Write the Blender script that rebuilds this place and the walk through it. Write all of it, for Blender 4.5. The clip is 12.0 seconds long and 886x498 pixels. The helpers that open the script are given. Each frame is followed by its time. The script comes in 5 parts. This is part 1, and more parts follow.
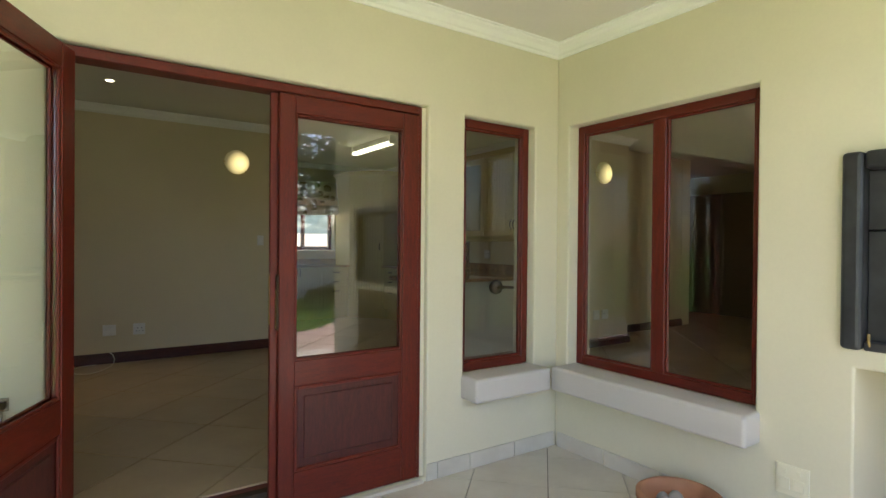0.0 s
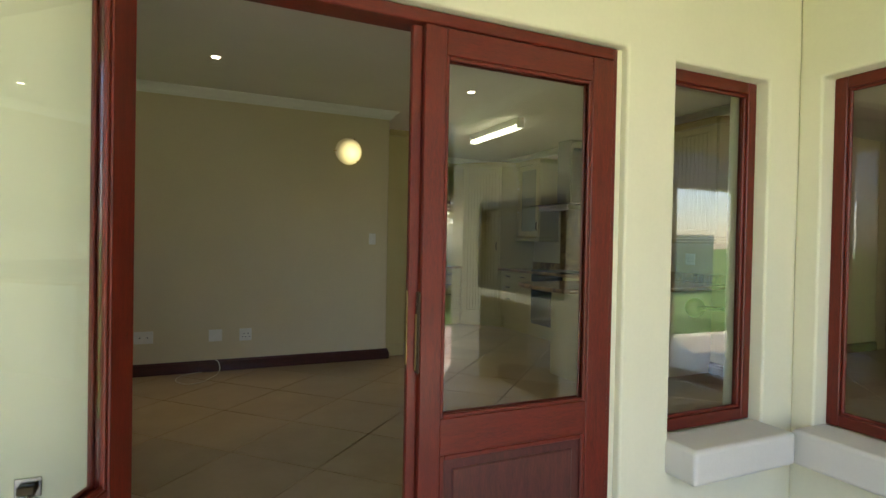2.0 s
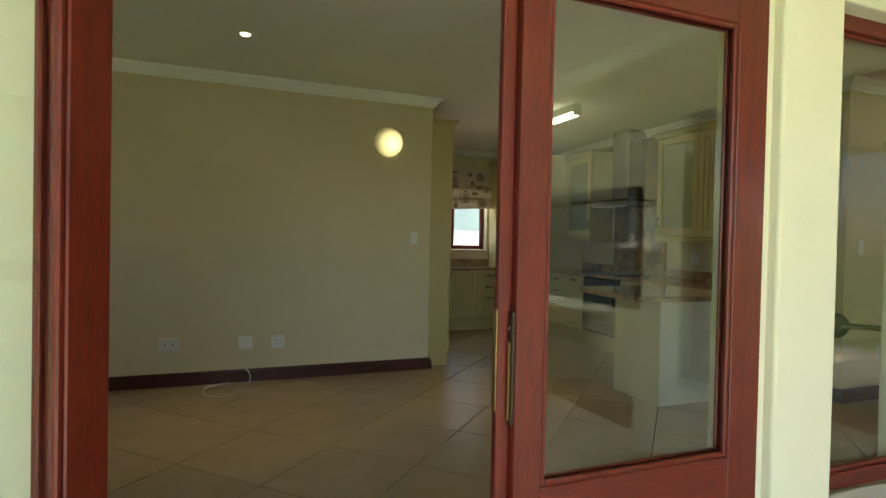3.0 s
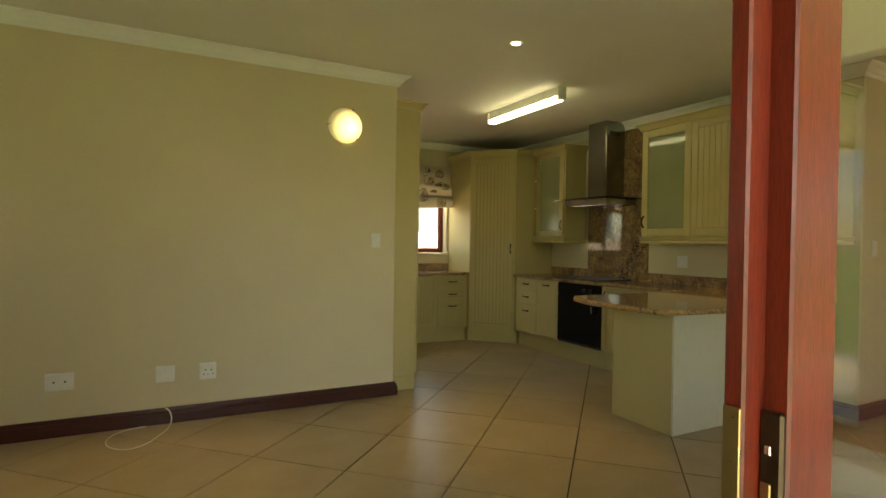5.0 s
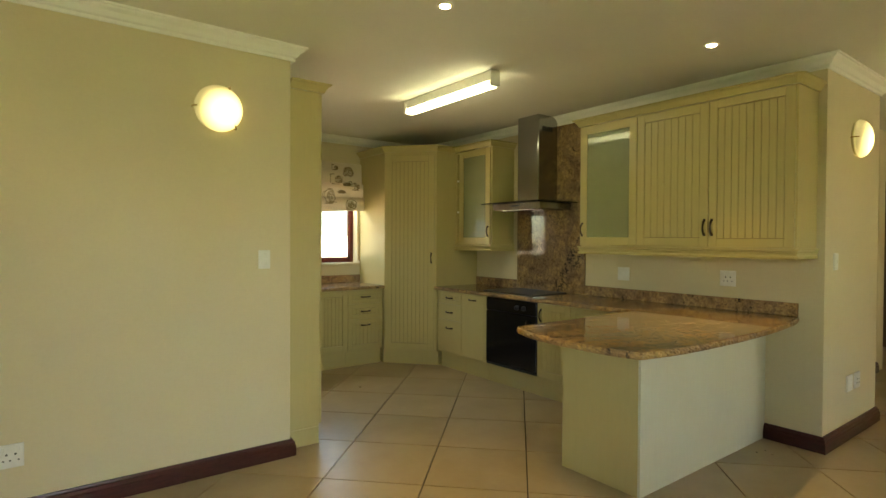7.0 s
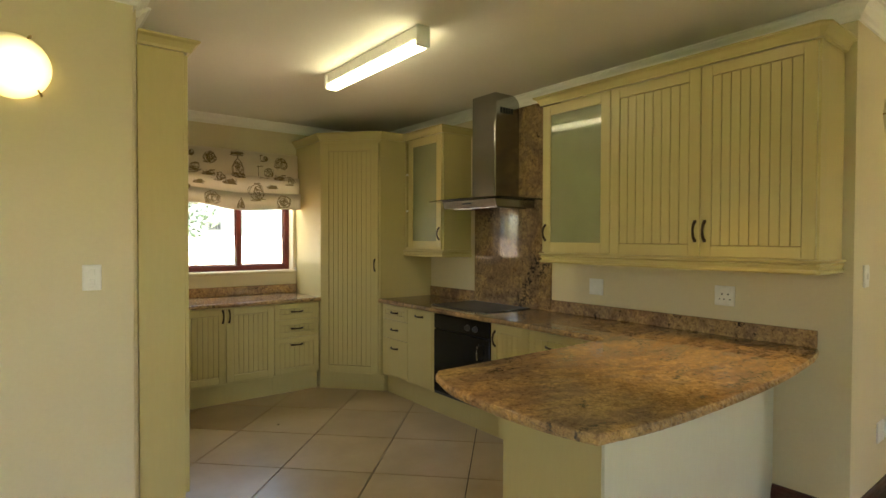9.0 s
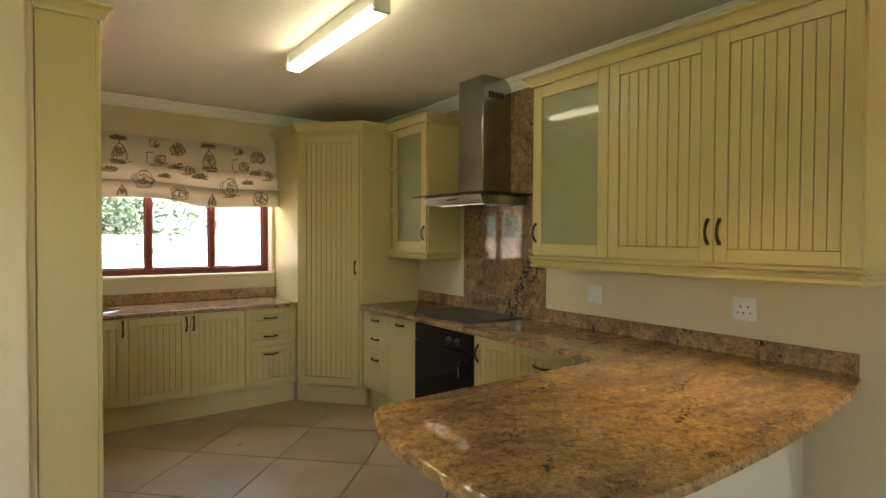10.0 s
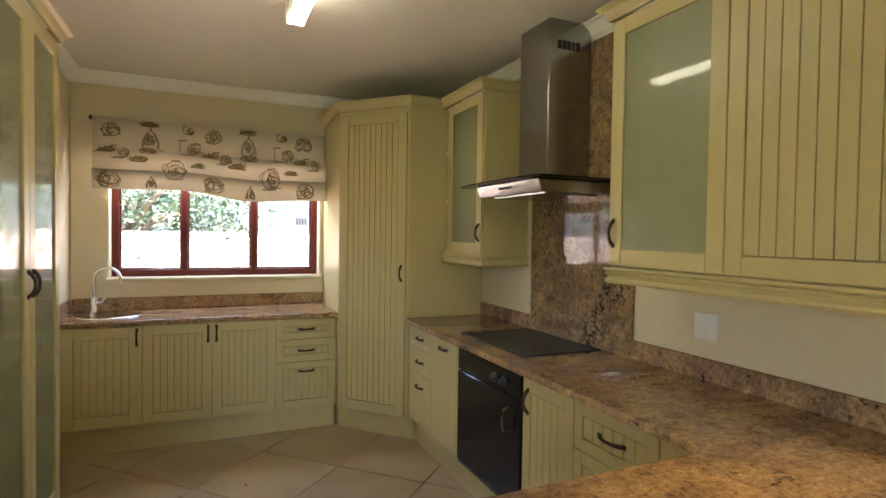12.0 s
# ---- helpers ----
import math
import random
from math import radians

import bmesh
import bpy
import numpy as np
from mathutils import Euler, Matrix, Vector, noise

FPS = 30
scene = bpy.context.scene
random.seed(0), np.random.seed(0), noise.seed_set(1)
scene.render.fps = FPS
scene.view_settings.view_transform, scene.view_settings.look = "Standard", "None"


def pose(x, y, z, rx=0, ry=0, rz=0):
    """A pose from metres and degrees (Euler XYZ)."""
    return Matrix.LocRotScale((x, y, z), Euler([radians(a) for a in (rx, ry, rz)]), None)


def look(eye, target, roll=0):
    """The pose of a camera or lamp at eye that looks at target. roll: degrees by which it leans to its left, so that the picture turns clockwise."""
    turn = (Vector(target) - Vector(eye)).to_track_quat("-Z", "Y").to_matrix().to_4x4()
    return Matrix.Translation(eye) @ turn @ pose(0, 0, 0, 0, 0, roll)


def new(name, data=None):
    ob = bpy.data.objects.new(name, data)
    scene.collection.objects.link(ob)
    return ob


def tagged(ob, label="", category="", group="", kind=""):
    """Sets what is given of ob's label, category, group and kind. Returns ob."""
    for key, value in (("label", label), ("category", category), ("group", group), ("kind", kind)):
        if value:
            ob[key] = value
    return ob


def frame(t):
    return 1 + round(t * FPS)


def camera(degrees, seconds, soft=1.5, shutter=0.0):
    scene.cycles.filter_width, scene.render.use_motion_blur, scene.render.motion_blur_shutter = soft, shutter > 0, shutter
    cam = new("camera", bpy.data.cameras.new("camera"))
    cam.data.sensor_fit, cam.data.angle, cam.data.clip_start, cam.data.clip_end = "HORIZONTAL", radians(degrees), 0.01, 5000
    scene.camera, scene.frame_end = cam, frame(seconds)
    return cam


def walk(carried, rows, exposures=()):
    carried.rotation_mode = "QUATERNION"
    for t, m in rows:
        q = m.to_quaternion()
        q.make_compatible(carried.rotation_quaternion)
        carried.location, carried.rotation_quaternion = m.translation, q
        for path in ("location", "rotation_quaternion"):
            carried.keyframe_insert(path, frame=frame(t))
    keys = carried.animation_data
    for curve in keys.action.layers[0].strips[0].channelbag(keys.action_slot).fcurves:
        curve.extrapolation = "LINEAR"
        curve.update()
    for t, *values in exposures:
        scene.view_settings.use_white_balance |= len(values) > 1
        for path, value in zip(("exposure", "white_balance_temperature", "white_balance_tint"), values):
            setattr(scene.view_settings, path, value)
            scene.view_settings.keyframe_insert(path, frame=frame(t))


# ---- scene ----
cam = camera(78.9, 12.0)
PATH = [
    (0, (1.153, 1.29, 1.255), (2.284, 2.939, 1.24), 0.5),
    (0.5, (1.176, 1.497, 1.255), (2.251, 3.184, 1.238), 0.7),
    (1, (1.207, 1.754, 1.263), (2.209, 3.485, 1.243), 0.9),
    (1.5, (1.264, 2.02, 1.26), (2.183, 3.796, 1.239), 1.1),
    (2, (1.311, 2.276, 1.272), (2.135, 4.098, 1.246), 1.1),
    (2.5, (1.334, 2.552, 1.273), (2.086, 4.405, 1.245), 1.2),
    (3, (1.355, 2.818, 1.27), (2.078, 4.682, 1.239), 1.2),
    (5, (1.416, 3.65, 1.273), (2.348, 5.42, 1.253), 0.9),
    (5.5, (1.474, 3.851, 1.305), (2.495, 5.571, 1.284), 0.7),
    (6, (1.551, 4.078, 1.356), (2.651, 5.748, 1.331), 0.5),
    (6.5, (1.661, 4.263, 1.395), (2.822, 5.891, 1.368), 0.4),
    (7, (1.837, 4.425, 1.413), (3.043, 6.02, 1.383), 0.3),
    (7.5, (2.047, 4.577, 1.426), (3.28, 6.152, 1.393), 0.1),
    (9.5, (2.986, 4.992, 1.482), (4.214, 6.569, 1.443), 0.27),
    (10, (3.234, 5.107, 1.486), (4.415, 6.719, 1.444), 0.31),
    (10.5, (3.467, 5.229, 1.487), (4.563, 6.901, 1.444), 0.37),
    (11, (3.685, 5.363, 1.489), (4.689, 7.092, 1.45), 0.54),
    (11.5, (3.898, 5.515, 1.505), (4.81, 7.294, 1.457), 0.68),
    (12, (4.093, 5.669, 1.5), (4.902, 7.497, 1.449), 0.86),
]
EXPOSURES = [(0.0, 2.2, 6500, 22), (2.0, 2.55, 6450, 18), (3.0, 2.85, 6600, 10), (5.0, 3.5, 8500, 9), (6.0, 4.0, 8200, 3),
             (7.0, 4.1, 7900, 7), (9.5, 4.2, 7500, 20), (12.0, 4.5, 6450, 29)]
walk(cam, [(t, look(eye, target, roll)) for t, eye, target, roll in PATH], EXPOSURES)


# ---- sky and sun ----
world = bpy.data.worlds.new("sky")
scene.world = world
world.use_nodes = True
_wn = world.node_tree.nodes
_wl = world.node_tree.links
_sky = _wn.new("ShaderNodeTexSky")
_sky.sky_type = "NISHITA"
_sky.sun_disc = False
_sky.sun_elevation = radians(58)
_sky.sun_rotation = radians(145)
_wl.new(_sky.outputs["Color"], _wn["Background"].inputs["Color"])
_wn["Background"].inputs["Strength"].default_value = 0.15
sun_data = bpy.data.lights.new("sun", "SUN")
sun_data.energy = 5.0
sun_data.angle = radians(0.5)
sun_data.color = (1.0, 0.95, 0.86)
sun = new("sun", sun_data)
sun.matrix_world = look((0, 0, 30), (-0.3, 0.43, 29.17))


def sky_fill(name, x, y, z, w, h, target, watts, colour=(1.0, 0.95, 0.88)):
    """An added area lamp that boosts the sky's light at a window."""
    d = bpy.data.lights.new(name, "AREA")
    d.shape, d.size, d.size_y, d.energy, d.color = "RECTANGLE", w, h, watts, colour
    new(name, d).matrix_world = look((x, y, z), target)


sky_fill("west_window_sky_fill", -1.55, 7.025, 1.55, 0.62, 0.78, (5, 6.4, 1.0), 0.35)
# Added strip lamp, hidden behind the blind, that lights the counter.
sky_fill("kitchen_window_sky_fill", 4.22, 10.445, 1.96, 1.4, 0.22, (4.22, 9.75, 1.3), 0.8, (0.80, 0.90, 1.0))


def downlight_beam(x, y):
    """The warm beam of a recessed ceiling spot."""
    d = bpy.data.lights.new("downlight_beam", "SPOT")
    d.energy, d.color, d.spot_size, d.spot_blend, d.shadow_soft_size = 4.5, (1.0, 0.74, 0.28), radians(54), 1.0, 0.03
    new("downlight_beam", d).matrix_world = look((x, y, 2.640), (x, y + 0.001, 0))


SPOTS = ((1.406, 6.78), (3.57, 6.71), (5.24, 6.13))
for _p in SPOTS:
    downlight_beam(*_p)

# ---- materials ----
def material(name, base, rough=0.5, metal=0.0, spec=0.5):
    m = bpy.data.materials.new(name)
    m.use_nodes = True
    b = m.node_tree.nodes["Principled BSDF"]
    b.inputs["Base Color"].default_value = (*base, 1)
    b.inputs["Roughness"].default_value = rough
    b.inputs["Metallic"].default_value = metal
    b.inputs["Specular IOR Level"].default_value = spec
    return m, m.node_tree.nodes, m.node_tree.links, b


def coords(nodes, links, scale=(1, 1, 1), turn=(0, 0, 0), kind="Object"):
    tc = nodes.new("ShaderNodeTexCoord")
    mp = nodes.new("ShaderNodeMapping")
    mp.inputs["Scale"].default_value = scale
    mp.inputs["Rotation"].default_value = turn
    links.new(tc.outputs[kind], mp.inputs["Vector"])
    return mp.outputs["Vector"]


def noise_tex(nodes, links, vec, scale, detail=4, rough=0.55, dist=0.0):
    n = nodes.new("ShaderNodeTexNoise")
    n.inputs["Scale"].default_value = scale
    n.inputs["Detail"].default_value = detail
    n.inputs["Roughness"].default_value = rough
    n.inputs["Distortion"].default_value = dist
    links.new(vec, n.inputs["Vector"])
    return n.outputs["Fac"]


def ramp(nodes, links, fac, stops):
    r = nodes.new("ShaderNodeValToRGB")
    e = r.color_ramp.elements
    while len(e) < len(stops):
        e.new(0.5)
    for el, (p, c) in zip(e, stops):
        el.position = p
        el.color = (*c, 1)
    links.new(fac, r.inputs["Fac"])
    return r.outputs["Color"]


def mixc(nodes, links, fac, a, b, mode="MIX"):
    m = nodes.new("ShaderNodeMix")
    m.data_type = "RGBA"
    m.blend_type = mode
    if isinstance(fac, float):
        m.inputs[0].default_value = fac
    else:
        links.new(fac, m.inputs[0])
    for sock, v in ((m.inputs[6], a), (m.inputs[7], b)):
        if isinstance(v, tuple):
            sock.default_value = (*v, 1)
        else:
            links.new(v, sock)
    return m.outputs[2]


def bump(nodes, links, b, height, strength, dist):
    n = nodes.new("ShaderNodeBump")
    n.inputs["Strength"].default_value = strength
    n.inputs["Distance"].default_value = dist
    links.new(height, n.inputs["Height"])
    links.new(n.outputs["Normal"], b.inputs["Normal"])


def per_piece(nodes, links, low, high):
    oi = nodes.new("ShaderNodeObjectInfo")
    mr = nodes.new("ShaderNodeMapRange")
    mr.inputs["To Min"].default_value = low
    mr.inputs["To Max"].default_value = high
    links.new(oi.outputs["Random"], mr.inputs["Value"])
    return mr.outputs["Result"]


def plaster(name, base, relief=0.25, rough=0.75):
    m, n, l, b = material(name, base, rough, spec=0.3)
    v = coords(n, l)
    big = noise_tex(n, l, v, 1.3, 5, 0.6)
    tone = ramp(n, l, big, [(0.3, tuple(c * 0.965 for c in base)), (0.7, tuple(min(1, c * 1.03) for c in base))])
    fine = noise_tex(n, l, v, 60, 3)
    l.new(mixc(n, l, 0.03, tone, ramp(n, l, fine, [(0.3, (0.2, 0.18, 0.14)), (0.7, (1, 1, 1))]), "MULTIPLY"), b.inputs["Base Color"])
    trowel = noise_tex(n, l, v, 14, 6, 0.65)
    bump(n, l, b, trowel, relief, 0.01)
    return m


M_WALL = plaster("wall_paint", (0.655, 0.605, 0.445), 0.04)
M_WALL_IN = plaster("inner_wall_paint", (0.66, 0.57, 0.37), 0.03, 0.5)
M_CEIL = plaster("ceiling_paint", (0.74, 0.71, 0.62), 0.05, 0.8)
M_CORNICE = plaster("cornice_paint", (0.86, 0.85, 0.79), 0.03, 0.6)
M_SILL = plaster("sill_plaster", (0.55, 0.51, 0.46), 0.3, 0.8)
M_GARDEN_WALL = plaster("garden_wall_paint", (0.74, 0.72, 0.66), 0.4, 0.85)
M_YARD = plaster("pink_beige_wall_paint", (0.52, 0.45, 0.40), 0.4, 0.85)
M_HOUSE = plaster("grey_green_house_paint", (0.56, 0.60, 0.52), 0.3, 0.85)


def wood(name, dark, light, rough, coat, grain=(1, 1, 1)):
    m, n, l, b = material(name, light, rough)
    v = coords(n, l, grain)
    g = noise_tex(n, l, v, 9, 8, 0.62, 0.6)
    streak = noise_tex(n, l, coords(n, l, tuple(c * 4 for c in grain)), 16, 3)
    c = ramp(n, l, g, [(0.28, dark), (0.72, light)])
    c = mixc(n, l, 0.35, c, ramp(n, l, streak, [(0.35, tuple(x * 0.5 for x in dark)), (0.65, light)]), "MIX")
    l.new(c, b.inputs["Base Color"])
    b.inputs["Coat Weight"].default_value = coat
    b.inputs["Coat Roughness"].default_value = 0.18
    b.inputs["Specular IOR Level"].default_value = 0.35
    bump(n, l, b, streak, 0.06, 0.003)
    return m


M_MAHOG = wood("varnished_mahogany", (0.066, 0.006, 0.003), (0.165, 0.016, 0.006), 0.42, 0.14, (6, 6, 0.7))
M_MAHOG_H = wood("varnished_mahogany_rail", (0.066, 0.006, 0.003), (0.165, 0.016, 0.006), 0.42, 0.14, (0.7, 6, 6))
M_PANEL = wood("dark_mahogany_panel", (0.05, 0.012, 0.010), (0.11, 0.024, 0.018), 0.5, 0.2, (5, 5, 0.7))
M_SKIRT = wood("mahogany_skirting", (0.035, 0.007, 0.006), (0.085, 0.016, 0.013), 0.4, 0.3, (0.8, 0.8, 6))
M_BROWN = wood("brown_cupboard_wood", (0.09, 0.055, 0.03), (0.20, 0.12, 0.07), 0.45, 0.2, (5, 5, 0.6))


def cream_paint(name, base, rough=0.38):
    m, n, l, b = material(name, base, rough)
    v = coords(n, l)
    big = noise_tex(n, l, v, 2.2, 4)
    c = ramp(n, l, big, [(0.3, tuple(x * 0.95 for x in base)), (0.7, base)])
    brush = noise_tex(n, l, coords(n, l, (1, 1, 0.12)), 55, 3)
    c = mixc(n, l, 0.05, c, ramp(n, l, brush, [(0.35, (0.55, 0.47, 0.25)), (0.65, (1, 1, 1))]), "MULTIPLY")
    l.new(c, b.inputs["Base Color"])
    bump(n, l, b, brush, 0.05, 0.002)
    return m


M_CREAM = cream_paint("cream_cabinet_paint", (0.52, 0.43, 0.19))
M_CREAM_PALE = cream_paint("pale_cream_panel", (0.64, 0.62, 0.48))
M_GLAZE = cream_paint("brown_glaze_groove", (0.23, 0.16, 0.07), 0.6)


def granite(name, seam=None, tint=(1, 1, 1)):
    """Brown granite; seam = (y, z, slope) adds a dark speckled vein across an upright slab."""
    m, n, l, b = material(name, (0.3, 0.2, 0.12), 0.10, spec=0.3)
    v = n.new("ShaderNodeNewGeometry").outputs["Position"]
    mp = n.new("ShaderNodeMapping")
    mp.inputs["Scale"].default_value = (0.6, 1.7, 1.3)
    mp.inputs["Rotation"].default_value = (0.5, 0, 0.15)
    l.new(v, mp.inputs["Vector"])
    w = mp.outputs["Vector"]
    flow = noise_tex(n, l, w, 2.6, 5, 0.6, 1.0)
    veins = noise_tex(n, l, w, 6.0, 5, 0.62, 1.2)
    clots = noise_tex(n, l, v, 26, 6, 0.70, 0.8)
    chips = noise_tex(n, l, v, 60, 4, 0.65, 0.5)
    grain = noise_tex(n, l, v, 150, 3, 0.6)
    c = ramp(n, l, flow, [(0.30, (0.19, 0.125, 0.075)), (0.46, (0.31, 0.205, 0.108)), (0.58, (0.44, 0.29, 0.125)), (0.72, (0.29, 0.21, 0.13))])
    c = mixc(n, l, 0.8, c, ramp(n, l, clots, [(0.34, (0.42, 0.32, 0.26)), (0.44, (0.86, 0.80, 0.74)), (0.54, (1.05, 1.0, 0.96)), (0.66, (1.5, 1.42, 1.28))]), "MULTIPLY")
    c = mixc(n, l, 0.65, c, ramp(n, l, chips, [(0.33, (0.35, 0.28, 0.24)), (0.45, (0.95, 0.93, 0.9)), (0.6, (1.15, 1.12, 1.05))]), "MULTIPLY")
    c = mixc(n, l, 0.45, c, ramp(n, l, grain, [(0.34, (0.5, 0.43, 0.37)), (0.5, (1, 1, 1)), (0.66, (1.25, 1.22, 1.15))]), "MULTIPLY")
    band = ramp(n, l, veins, [(0.58, (0,) * 3), (0.67, (1,) * 3)])
    spots = ramp(n, l, chips, [(0.47, (1,) * 3), (0.53, (0,) * 3)])
    c = mixc(n, l, mixc(n, l, 1.0, band, spots, "MULTIPLY"), c, (0.03, 0.022, 0.018))
    c = mixc(n, l, 1.0, c, tint, "MULTIPLY")
    if seam:
        sep = n.new("ShaderNodeSeparateXYZ")
        l.new(v, sep.inputs[0])

        def calc(op, a, q):
            k = n.new("ShaderNodeMath")
            k.operation = op
            for sock, val in zip(k.inputs, (a, q)):
                if isinstance(val, float):
                    sock.default_value = val
                else:
                    l.new(val, sock)
            return k.outputs[0]

        line = calc("ADD", calc("SUBTRACT", sep.outputs["Y"], seam[0]), calc("MULTIPLY", calc("SUBTRACT", sep.outputs["Z"], seam[1]), seam[2]))
        line = calc("ADD", line, calc("MULTIPLY", calc("SUBTRACT", flow, 0.5), 0.35))
        near = ramp(n, l, calc("ABSOLUTE", line, 0.0), [(0.03, (1,) * 3), (0.13, (0,) * 3)])
        flecks = ramp(n, l, clots, [(0.44, (1,) * 3), (0.51, (0,) * 3)])
        c = mixc(n, l, mixc(n, l, 1.0, near, flecks, "MULTIPLY"), c, (0.025, 0.02, 0.018))
    l.new(c, b.inputs["Base Color"])
    l.new(ramp(n, l, grain, [(0.3, (0.03,) * 3), (0.7, (0.07,) * 3)]), b.inputs["Roughness"])
    return m


M_GRANITE = granite("brown_granite", None, (0.90, 0.92, 1.08))
M_SPLASH = granite("veined_granite_splashback", (7.92, 1.12, 0.6), (0.76, 0.79, 0.92))
M_GRANITE_EDGE = granite("split_granite_edge")
_b = M_GRANITE_EDGE.node_tree.nodes["Principled BSDF"]
M_GRANITE_EDGE.node_tree.links.remove(_b.inputs["Roughness"].links[0])
_b.inputs["Roughness"].default_value = 0.55


def tile_mat(name, c_lo, c_hi, rough, lo=0.92, hi=1.05):
    m, n, l, b = material(name, c_hi, rough)
    v = n.new("ShaderNodeNewGeometry").outputs["Position"]
    cloud = noise_tex(n, l, v, 3.0, 3, 0.5)
    streak = noise_tex(n, l, v, 22, 3, 0.5)
    c = ramp(n, l, cloud, [(0.25, c_lo), (0.75, c_hi)])
    c = mixc(n, l, 0.10, c, ramp(n, l, streak, [(0.3, (0.62, 0.52, 0.40)), (0.7, (1, 1, 1))]), "MULTIPLY")
    f = per_piece(n, l, lo, hi)
    grey = n.new("ShaderNodeCombineColor")
    for k in range(3):
        l.new(f, grey.inputs[k])
    c = mixc(n, l, 1.0, c, grey.outputs["Color"], "MULTIPLY")
    l.new(c, b.inputs["Base Color"])
    bump(n, l, b, streak, 0.03, 0.002)
    return m


M_TILE = tile_mat("beige_floor_tile", (0.36, 0.26, 0.145), (0.44, 0.335, 0.205), 0.3)
M_GROUT = plaster("dark_grout", (0.05, 0.034, 0.02), 0.3, 0.9)
M_PTILE = tile_mat("pale_patio_tile", (0.50, 0.46, 0.38), (0.62, 0.58, 0.49), 0.4)
M_PGROUT = plaster("patio_grout", (0.12, 0.11, 0.10), 0.3, 0.9)
M_BRICK = tile_mat("paving_brick", (0.36, 0.25, 0.19), (0.50, 0.38, 0.30), 0.85, 0.75, 1.15)


def glass_pane(name, tint, gloss_ior=1.5, rough=0.0):
    m = bpy.data.materials.new(name)
    m.use_nodes = True
    n, l = m.node_tree.nodes, m.node_tree.links
    n.remove(n["Principled BSDF"])
    t = n.new("ShaderNodeBsdfTransparent")
    t.inputs["Color"].default_value = (*tint, 1)
    g = n.new("ShaderNodeBsdfGlossy")
    g.inputs["Roughness"].default_value = rough
    f = n.new("ShaderNodeLayerWeight")
    p = n.new("ShaderNodeMath")
    p.operation = "POWER"
    p.inputs[1].default_value = 5.0
    l.new(f.outputs["Facing"], p.inputs[0])
    q = n.new("ShaderNodeMapRange")
    q.inputs["To Min"].default_value = ((gloss_ior - 1) / (gloss_ior + 1)) ** 2
    l.new(p.outputs["Value"], q.inputs["Value"])
    mx = n.new("ShaderNodeMixShader")
    l.new(q.outputs["Result"], mx.inputs["Fac"])
    l.new(t.outputs["BSDF"], mx.inputs[1])
    l.new(g.outputs["BSDF"], mx.inputs[2])
    l.new(mx.outputs["Shader"], n["Material Output"].inputs["Surface"])
    return m


M_GLASS = glass_pane("window_glass", (0.95, 0.97, 0.95), 1.7)
M_FROST, _n, _l, _b = material("frosted_cabinet_glass", (0.36, 0.40, 0.29), 0.35)
_b.inputs["Coat Weight"].default_value = 1.0
_b.inputs["Coat Roughness"].default_value = 0.01
_l.new(ramp(_n, _l, noise_tex(_n, _l, coords(_n, _l), 3, 3), [(0.3, (0.44, 0.45, 0.25)), (0.7, (0.50, 0.51, 0.30))]), _b.inputs["Base Color"])
_t = _n.new("ShaderNodeBsdfTransparent")
_t.inputs["Color"].default_value = (0.82, 0.86, 0.72, 1)
_m = _n.new("ShaderNodeMixShader")
_m.inputs[0].default_value = 0.55
_l.new(_b.outputs["BSDF"], _m.inputs[1])
_l.new(_t.outputs["BSDF"], _m.inputs[2])
_l.new(_m.outputs["Shader"], _n["Material Output"].inputs["Surface"])


def metal(name, base, rough, streaks=(1, 1, 1), aniso=0.0):
    m, n, l, b = material(name, base, rough, 1.0)
    s = noise_tex(n, l, coords(n, l, streaks), 60, 3)
    l.new(ramp(n, l, s, [(0.3, (rough * 0.75,) * 3), (0.7, (rough * 1.3,) * 3)]), b.inputs["Roughness"])
    b.inputs["Anisotropic"].default_value = aniso
    return m


M_STEEL = metal("brushed_steel", (0.37, 0.365, 0.35), 0.20, (1, 1, 14), 0.4)
M_CHROME = metal("chrome", (0.78, 0.78, 0.78), 0.07)
M_BRONZE = metal("dark_bronze", (0.07, 0.05, 0.035), 0.42)
M_BRASS = metal("worn_brass", (0.42, 0.30, 0.13), 0.35)
M_HOB, _n, _l, _b = material("worn_hob_glass", (0.012, 0.012, 0.013), 0.32, 0.0, 0.2)
M_BLACK, _n, _l, _b = material("black_oven_glass", (0.008, 0.008, 0.010), 0.08, 0.0, 0.3)
_l.new(ramp(_n, _l, noise_tex(_n, _l, coords(_n, _l), 6, 4), [(0.35, (0.06,) * 3), (0.7, (0.13,) * 3)]), _b.inputs["Roughness"])
M_IRON, _n, _l, _b = material("black_enamel_steel", (0.017, 0.018, 0.020), 0.42)
_f = noise_tex(_n, _l, coords(_n, _l), 9, 5)
_l.new(ramp(_n, _l, _f, [(0.3, (0.012, 0.012, 0.013)), (0.7, (0.035, 0.036, 0.040))]), _b.inputs["Base Color"])
M_PLASTIC, _n, _l, _b = material("white_plastic", (0.78, 0.76, 0.70), 0.3)
_l.new(ramp(_n, _l, noise_tex(_n, _l, coords(_n, _l), 20, 2), [(0.3, (0.74, 0.72, 0.66)), (0.7, (0.80, 0.78, 0.73))]), _b.inputs["Base Color"])
M_IVORY, _n, _l, _b = material("ivory_plastic", (0.74, 0.68, 0.50), 0.35)
# Near-black for buttons, and painted shade for holes and slots left uncut.
M_HOLE, _n, _l, _b = material("black_and_hole_shade", (0.02, 0.02, 0.02), 0.6)
